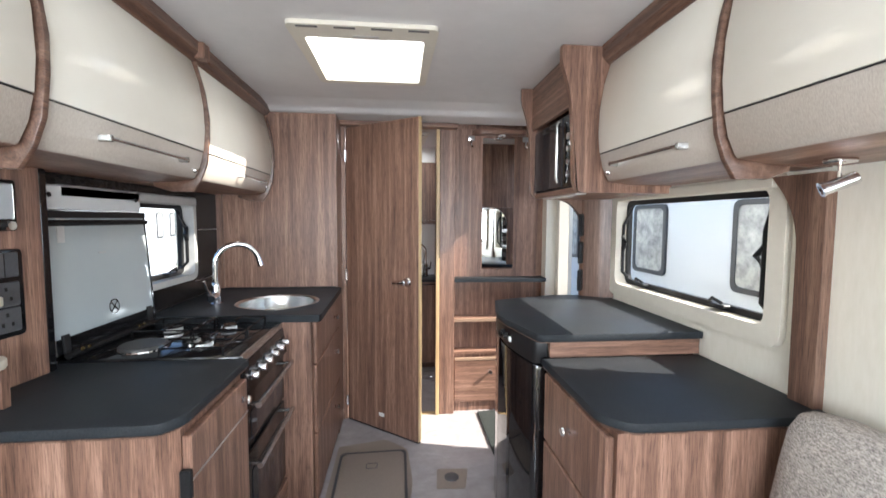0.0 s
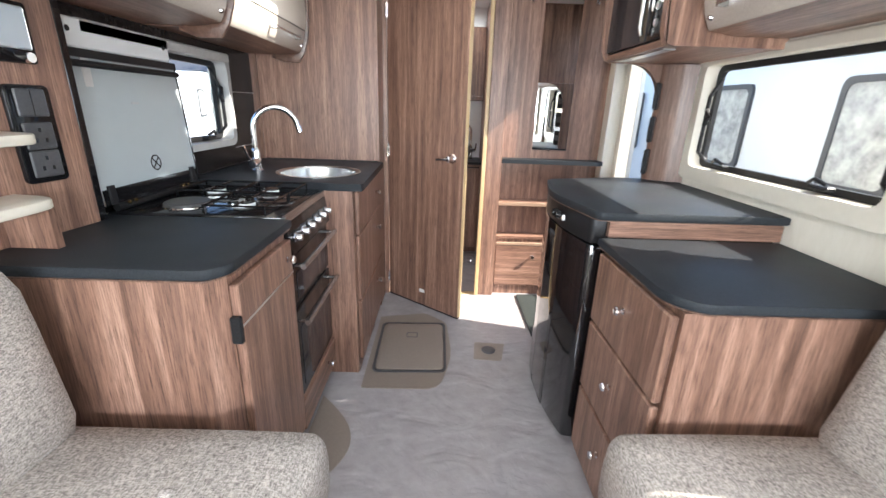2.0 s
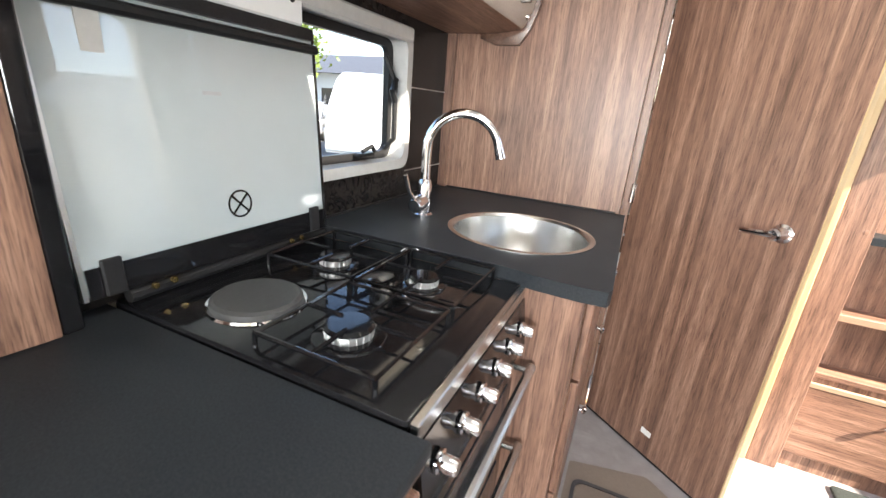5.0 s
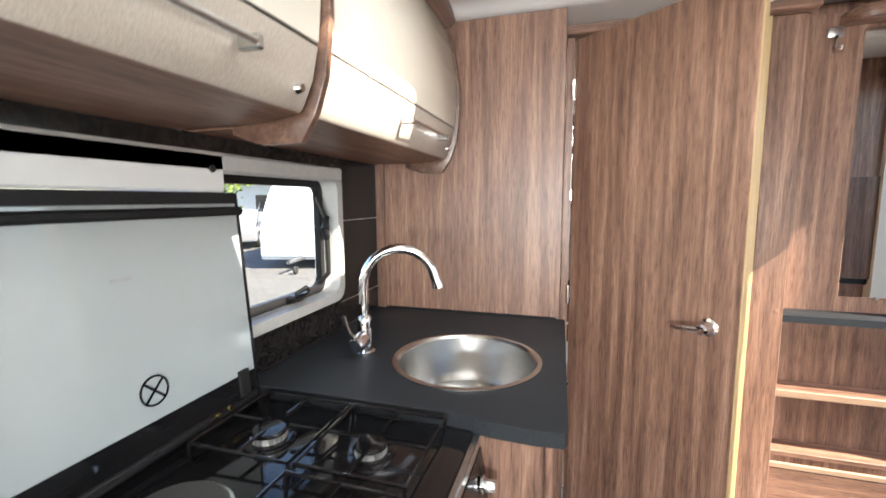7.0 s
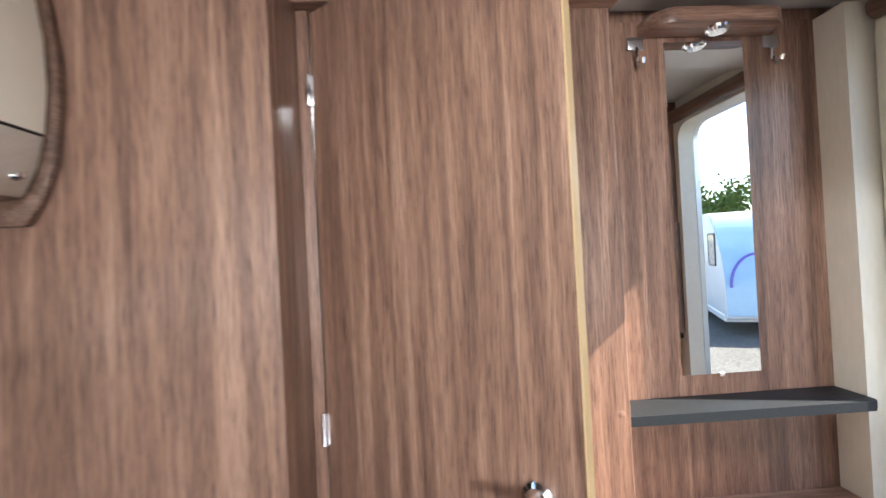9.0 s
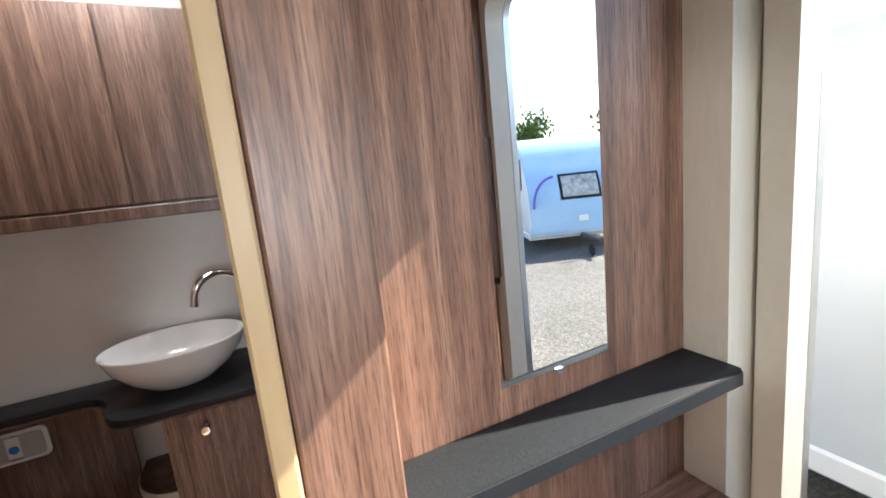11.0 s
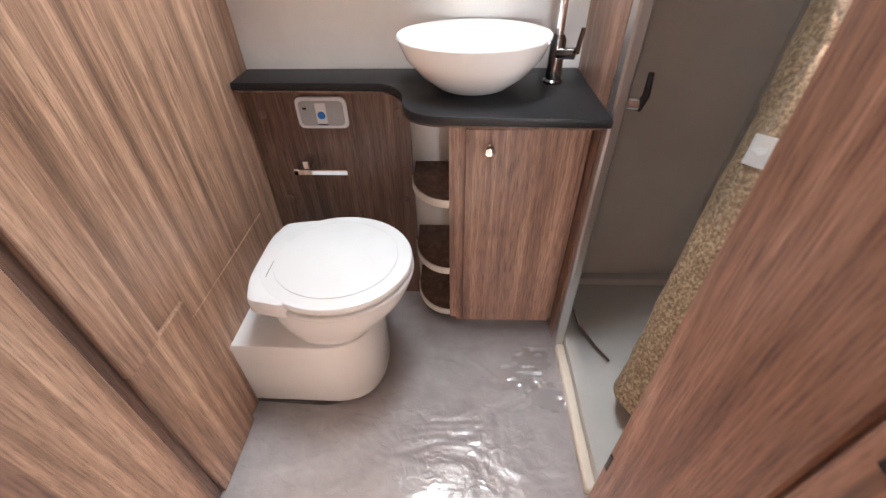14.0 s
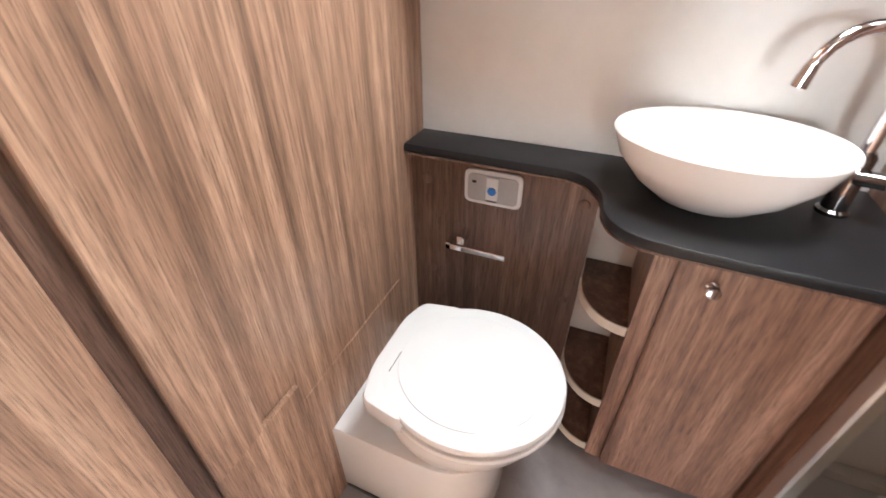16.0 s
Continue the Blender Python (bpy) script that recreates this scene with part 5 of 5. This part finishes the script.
g = []
for i in range(9):
    a = radians(96 + 36 * i / 8)
    g.append([bm.verts.new(LC + ax * h + 0.1045 * (math.cos(a) * side + math.sin(a) * up)) for h in (-0.030, 0.030)])
for a, b in zip(g, g[1:]):
    bm.faces.new((a[0], b[0], b[1], a[1]))
bmesh.ops.solidify(bm, geom=bm.faces[:], thickness=0.0008)
part("label", bm, PAPER, cr, "white paper label")
# loose scraps of film on the washroom floor
random.seed(4)
for k in range(3):
    bm = bmesh.new()
    c = ((0.31, 3.40), (0.34, 3.27), (0.24, 3.33))[k]
    g = []
    for i in range(10):
        g.append([bm.verts.new((c[0] + 0.16 * (i / 9 - 0.5), c[1] + 0.10 * (j / 9 - 0.5), 0.005 + 0.014 * abs(noise.noise(Vector((i * 0.5 + k * 9, j * 0.5, 2)))))) for j in range(10)])
    for i in range(9):
        for j in range(9):
            if (i - 4.5) ** 2 + (j - 4.5) ** 2 < 22:
                bm.faces.new((g[i][j], g[i + 1][j], g[i + 1][j + 1], g[i][j + 1]))
    s = solid("film_scrap", bm, FILM, "crumpled scrap of clear protective film on floor", "film", "film scraps")
    s.visible_shadow = False

# ---- outside ----
G = -0.50
GRAVEL = material("gravel", (0.2, 0.2, 0.2), 0.9)
nz = noise_node(GRAVEL, 45, (1, 1, 1), 6, 0.7)
big = noise_node(GRAVEL, 0.6, (1, 1, 1), 4)
to_base(GRAVEL, mix(GRAVEL, ramp(GRAVEL, nz, [(0.35, (0.045, 0.045, 0.046)), (0.5, (0.115, 0.112, 0.105)), (0.66, (0.23, 0.225, 0.21))]),
                    ramp(GRAVEL, big, [(0.3, (0.8, 0.8, 0.8)), (0.7, (1.1, 1.1, 1.1))]), 1.0, "MULTIPLY"))
bump(GRAVEL, nz, 1.0, 0.02)
bm = bmesh.new()
bmesh.ops.create_grid(bm, x_segments=8, y_segments=8, size=600, matrix=Matrix.Translation((0, 0, G)))
structure("ground", bm, GRAVEL, "grey gravel yard", "ground")
SHELL = speckled("white_body_panel", (0.60, 0.64, 0.68), (0.64, 0.68, 0.72), 2, 0.25)
SHELL_BLUE = speckled("pale_blue_body_panel", (0.30, 0.48, 0.66), (0.36, 0.54, 0.72), 2, 0.2)
PURPLE = material("purple_stripe", (0.12, 0.10, 0.45), 0.3)
TYRE = speckled("tyre_rubber", (0.012, 0.012, 0.012), (0.02, 0.02, 0.02), 60, 0.8)
PALE_GLASS = speckled("curtained_glass", (0.20, 0.21, 0.21), (0.55, 0.56, 0.54), 9, 0.08)


def parked_caravan(m, front, label, length=5.0, width=2.2, h=2.1, windows=((0.62, 1.15), (1.95, 2.45), (3.8, 4.6))):
    """A caravan along its own y, its rounded nose towards -y, its base frame at z 0.25."""
    e = thing("parked_caravan", (0, 0, 0), label, "caravan", "parked caravans")
    z0 = 0.30
    o = rounded([(0.0, z0), (length, z0), (length, z0 + h), (0.95, z0 + h), (0.08, z0 + 1.0)], [0.12, 0.1, 0.25, 0.55, 0.45], 10)
    part("shell", prism(o, -width / 2, width / 2, "x", 0.04), SHELL, e)
    half = len(o) // 2
    front_line = [p for p in o[half:] + o[:half] if p[0] < 1.2 and p[1] > z0 + 0.01]

    def nose_band(off, lo, hi):
        """A strip of the nose between two heights, standing off the shell."""
        pts = []
        for p, q in zip(front_line, front_line[1:]):
            pts += [(p[0] + (q[0] - p[0]) * k / 12, p[1] + (q[1] - p[1]) * k / 12) for k in range(12)]
        pts = [p for p in pts if z0 + lo <= p[1] <= z0 + hi and p[0] < 1.1]
        return [(y - off, z + off * 0.6) for y, z in pts] + [(y + 0.04, z - 0.02) for y, z in pts[::-1]]

    if front:
        part("nose", prism(nose_band(0.012, 0.08, 2.2), -width / 2 + 0.02, width / 2 - 0.02, "x"), SHELL_BLUE, e, "pale blue moulded nose")
        for s in (-1, 1):
            pts = [(s * (width / 2 - 0.10 - 0.45 * (1 - math.cos(radians(a)))), -0.02 + 0.09 * math.sin(radians(a)), z0 + 0.62 + 0.62 * math.sin(radians(a))) for a in range(0, 95, 8)]
            part("stripe", tube(pts, 0.025, 8), PURPLE, e)
        part("front_window", prism(nose_band(0.026, 0.74, 1.26), -0.42, 0.42, "x"), BLACK_MATT, e)
        part("pane", prism(nose_band(0.034, 0.79, 1.21), -0.37, 0.37, "x"), PALE_GLASS, e)
        part("plate", B(-0.10, 0.10, -0.03, -0.012, z0 + 0.30, z0 + 0.42), WHITE, e)
    part("skirt", B(-width / 2 - 0.015, width / 2 + 0.015, 0.1, length - 0.05, z0 - 0.04, z0 + 0.10, 0.02), WHITE, e)
    for s in (-1, 1):
        for y0, y1 in windows:
            w = part("window", ring(rounded([(y0 - 0.04, z0 + 0.99), (y1 + 0.04, z0 + 0.99), (y1 + 0.04, z0 + 1.66), (y0 - 0.04, z0 + 1.66)], 0.07), rounded([(y0, z0 + 1.03), (y1, z0 + 1.03), (y1, z0 + 1.62), (y0, z0 + 1.62)], 0.06), s * (width / 2 + 0.001), s * (width / 2 + 0.025), "x"), GREY_PLASTIC, e)
            part("pane", B(s * (width / 2 + 0.002), s * (width / 2 + 0.018), y0, y1, z0 + 1.03, z0 + 1.62), PALE_GLASS, w)
        wh = part("wheel", lathe([(0, 0.0), (0.16, 0.0), (0.17, 0.02), (0.30, 0.03), (0.31, 0.0), (0.31, -0.16), (0, -0.16)], (s * (width / 2 + 0.01), length * 0.55, 0.31), 28, turn=TURN_X if s > 0 else TURN_XN), TYRE, e)
        part("rim", lathe([(0, 0.012), (0.08, 0.02), (0.17, 0.012), (0.17, 0.0)], (s * (width / 2 + 0.02), length * 0.55, 0.31), 28, turn=TURN_X if s > 0 else TURN_XN), ALU, wh)
    part("hitch", tube([(0, 0.2, z0), (0, -0.9, z0 + 0.02)], 0.05, 8), GREY_PLASTIC, e)
    part("jockey_wheel", lathe([(0, -0.03), (0.1, -0.03), (0.11, 0), (0.1, 0.03), (0, 0.03)], (0.1, -0.7, 0.11), 18, turn=TURN_X), TYRE, e)
    e.matrix_world = m
    return e


parked_caravan(pose(3.6, 1.2, G), False, "white caravan with dark framed windows parked alongside", 6.2, h=1.92, windows=((1.14, 1.54), (2.40, 2.85), (4.3, 5.1)))
parked_caravan(pose(6.6, -3.2, G, 0, 0, 205), True, "caravan with pale blue nose and purple stripe")
parked_caravan(pose(9.5, -9.5, G, 0, 0, 20), False, "white caravan parked further along the yard")
parked_caravan(pose(-7.0, 10.4, G, 0, 0, 15), False, "white caravan parked across the yard")


def parked_car(m, paint, label):
    e = thing("parked_car", (0, 0, 0), label, "car", "parked cars")
    side_o = rounded([(-2.1, 0.28), (2.1, 0.28), (2.15, 0.75), (1.2, 0.95), (0.55, 1.45), (-1.2, 1.48), (-1.95, 0.95), (-2.15, 0.85)], [0.1, 0.1, 0.15, 0.2, 0.25, 0.3, 0.2, 0.1])
    part("body", prism(side_o, -0.88, 0.88, "x", 0.08), paint, e)
    for s in (-1, 1):
        part("window", prism(rounded([(-1.65, 0.98), (0.95, 0.98), (0.45, 1.36), (-1.15, 1.38)], 0.08), s * 0.882, s * 0.892, "x"), DARK_GLASS, e)
        for y in (-1.3, 1.35):
            wh = part("wheel", lathe([(0, 0.0), (0.2, 0.0), (0.31, 0.01), (0.33, -0.02), (0.33, -0.2), (0, -0.2)], (s * 0.90, y, 0.33), 24, turn=TURN_X if s > 0 else TURN_XN), TYRE, e)
            part("rim", lathe([(0, 0.015), (0.2, 0.012), (0.21, 0)], (s * 0.903, y, 0.33), 24, turn=TURN_X if s > 0 else TURN_XN), ALU, wh)
    e.matrix_world = m


parked_car(pose(-12.5, 11.6, G, 0, 0, 35), material("blue_car_paint", (0.01, 0.10, 0.55), 0.2), "bright blue parked hatchback")
parked_car(pose(-13.4, 15.2, G, 0, 0, 35), material("silver_car_paint", (0.35, 0.36, 0.38), 0.25, 0.5), "silver hatchback parked on gravel")
shed = thing("yard_building", (-22, 24, G), "low pale yard building with grey roof", "building")
part("wall", B(-34, -12, 24, 30, G, 2.6), SHELL, shed)
part("roof", prism([(23.5, 2.6), (30.5, 2.6), (27, 4.0)], -34.4, -11.6, "x"), GREY_PLASTIC, shed)
for x in (-30, -25, -20, -15):
    part("window", B(x, x + 1.4, 23.95, 24.0, 0.6, 1.7), DARK_GLASS, shed)

LEAF = speckled("leaf", (0.05, 0.09, 0.012), (0.14, 0.19, 0.03), 3, 0.6)
BARK = speckled("bark", (0.08, 0.06, 0.045), (0.14, 0.11, 0.08), 8, 0.9, 0.6)


def tree(x, y, h, seed):
    random.seed(seed)
    t = thing("tree", (x, y, G), "leafy green tree at the edge of the yard", "tree", "trees")
    bm = tube([(x, y, G), (x + 0.05, y, G + h * 0.3), (x + 0.1, y + 0.1, G + h * 0.6)], [0.22, 0.17, 0.08], 10)
    tips = []
    for k in range(9):
        a = k * 2.4
        s = Vector((x + 0.08, y, G + h * (0.28 + 0.035 * k)))
        q = s + Vector((math.cos(a), math.sin(a), 0.9)) * h * random.uniform(0.14, 0.26)
        tube([s, s.lerp(q, 0.5) + Vector((0, 0, 0.1)), q], [0.07, 0.05, 0.02], 6, bm)
        tips.append(q)
    part("trunk", bm, BARK, t)
    bm = bmesh.new()
    for k in range(2600):
        c = random.choice(tips) + Vector([random.gauss(0, h * 0.085) for _ in range(3)])
        u = Vector([random.gauss(0, 1) for _ in range(3)]).normalized() * random.uniform(0.10, 0.2)
        v = u.orthogonal().normalized() * u.length * 0.6
        vs = [bm.verts.new(c + p) for p in (u, v, -u, -v)]
        bm.faces.new(vs)
    part("crown", bm, LEAF, t)


for k, (x, y, h) in enumerate(((20, -13, 5.2), (30, -9, 5.0), (19, -22, 6), (-20, 20, 7), (-9, 24, 6.5), (20, 6, 6))):
    tree(x, y, h, 10 + k)
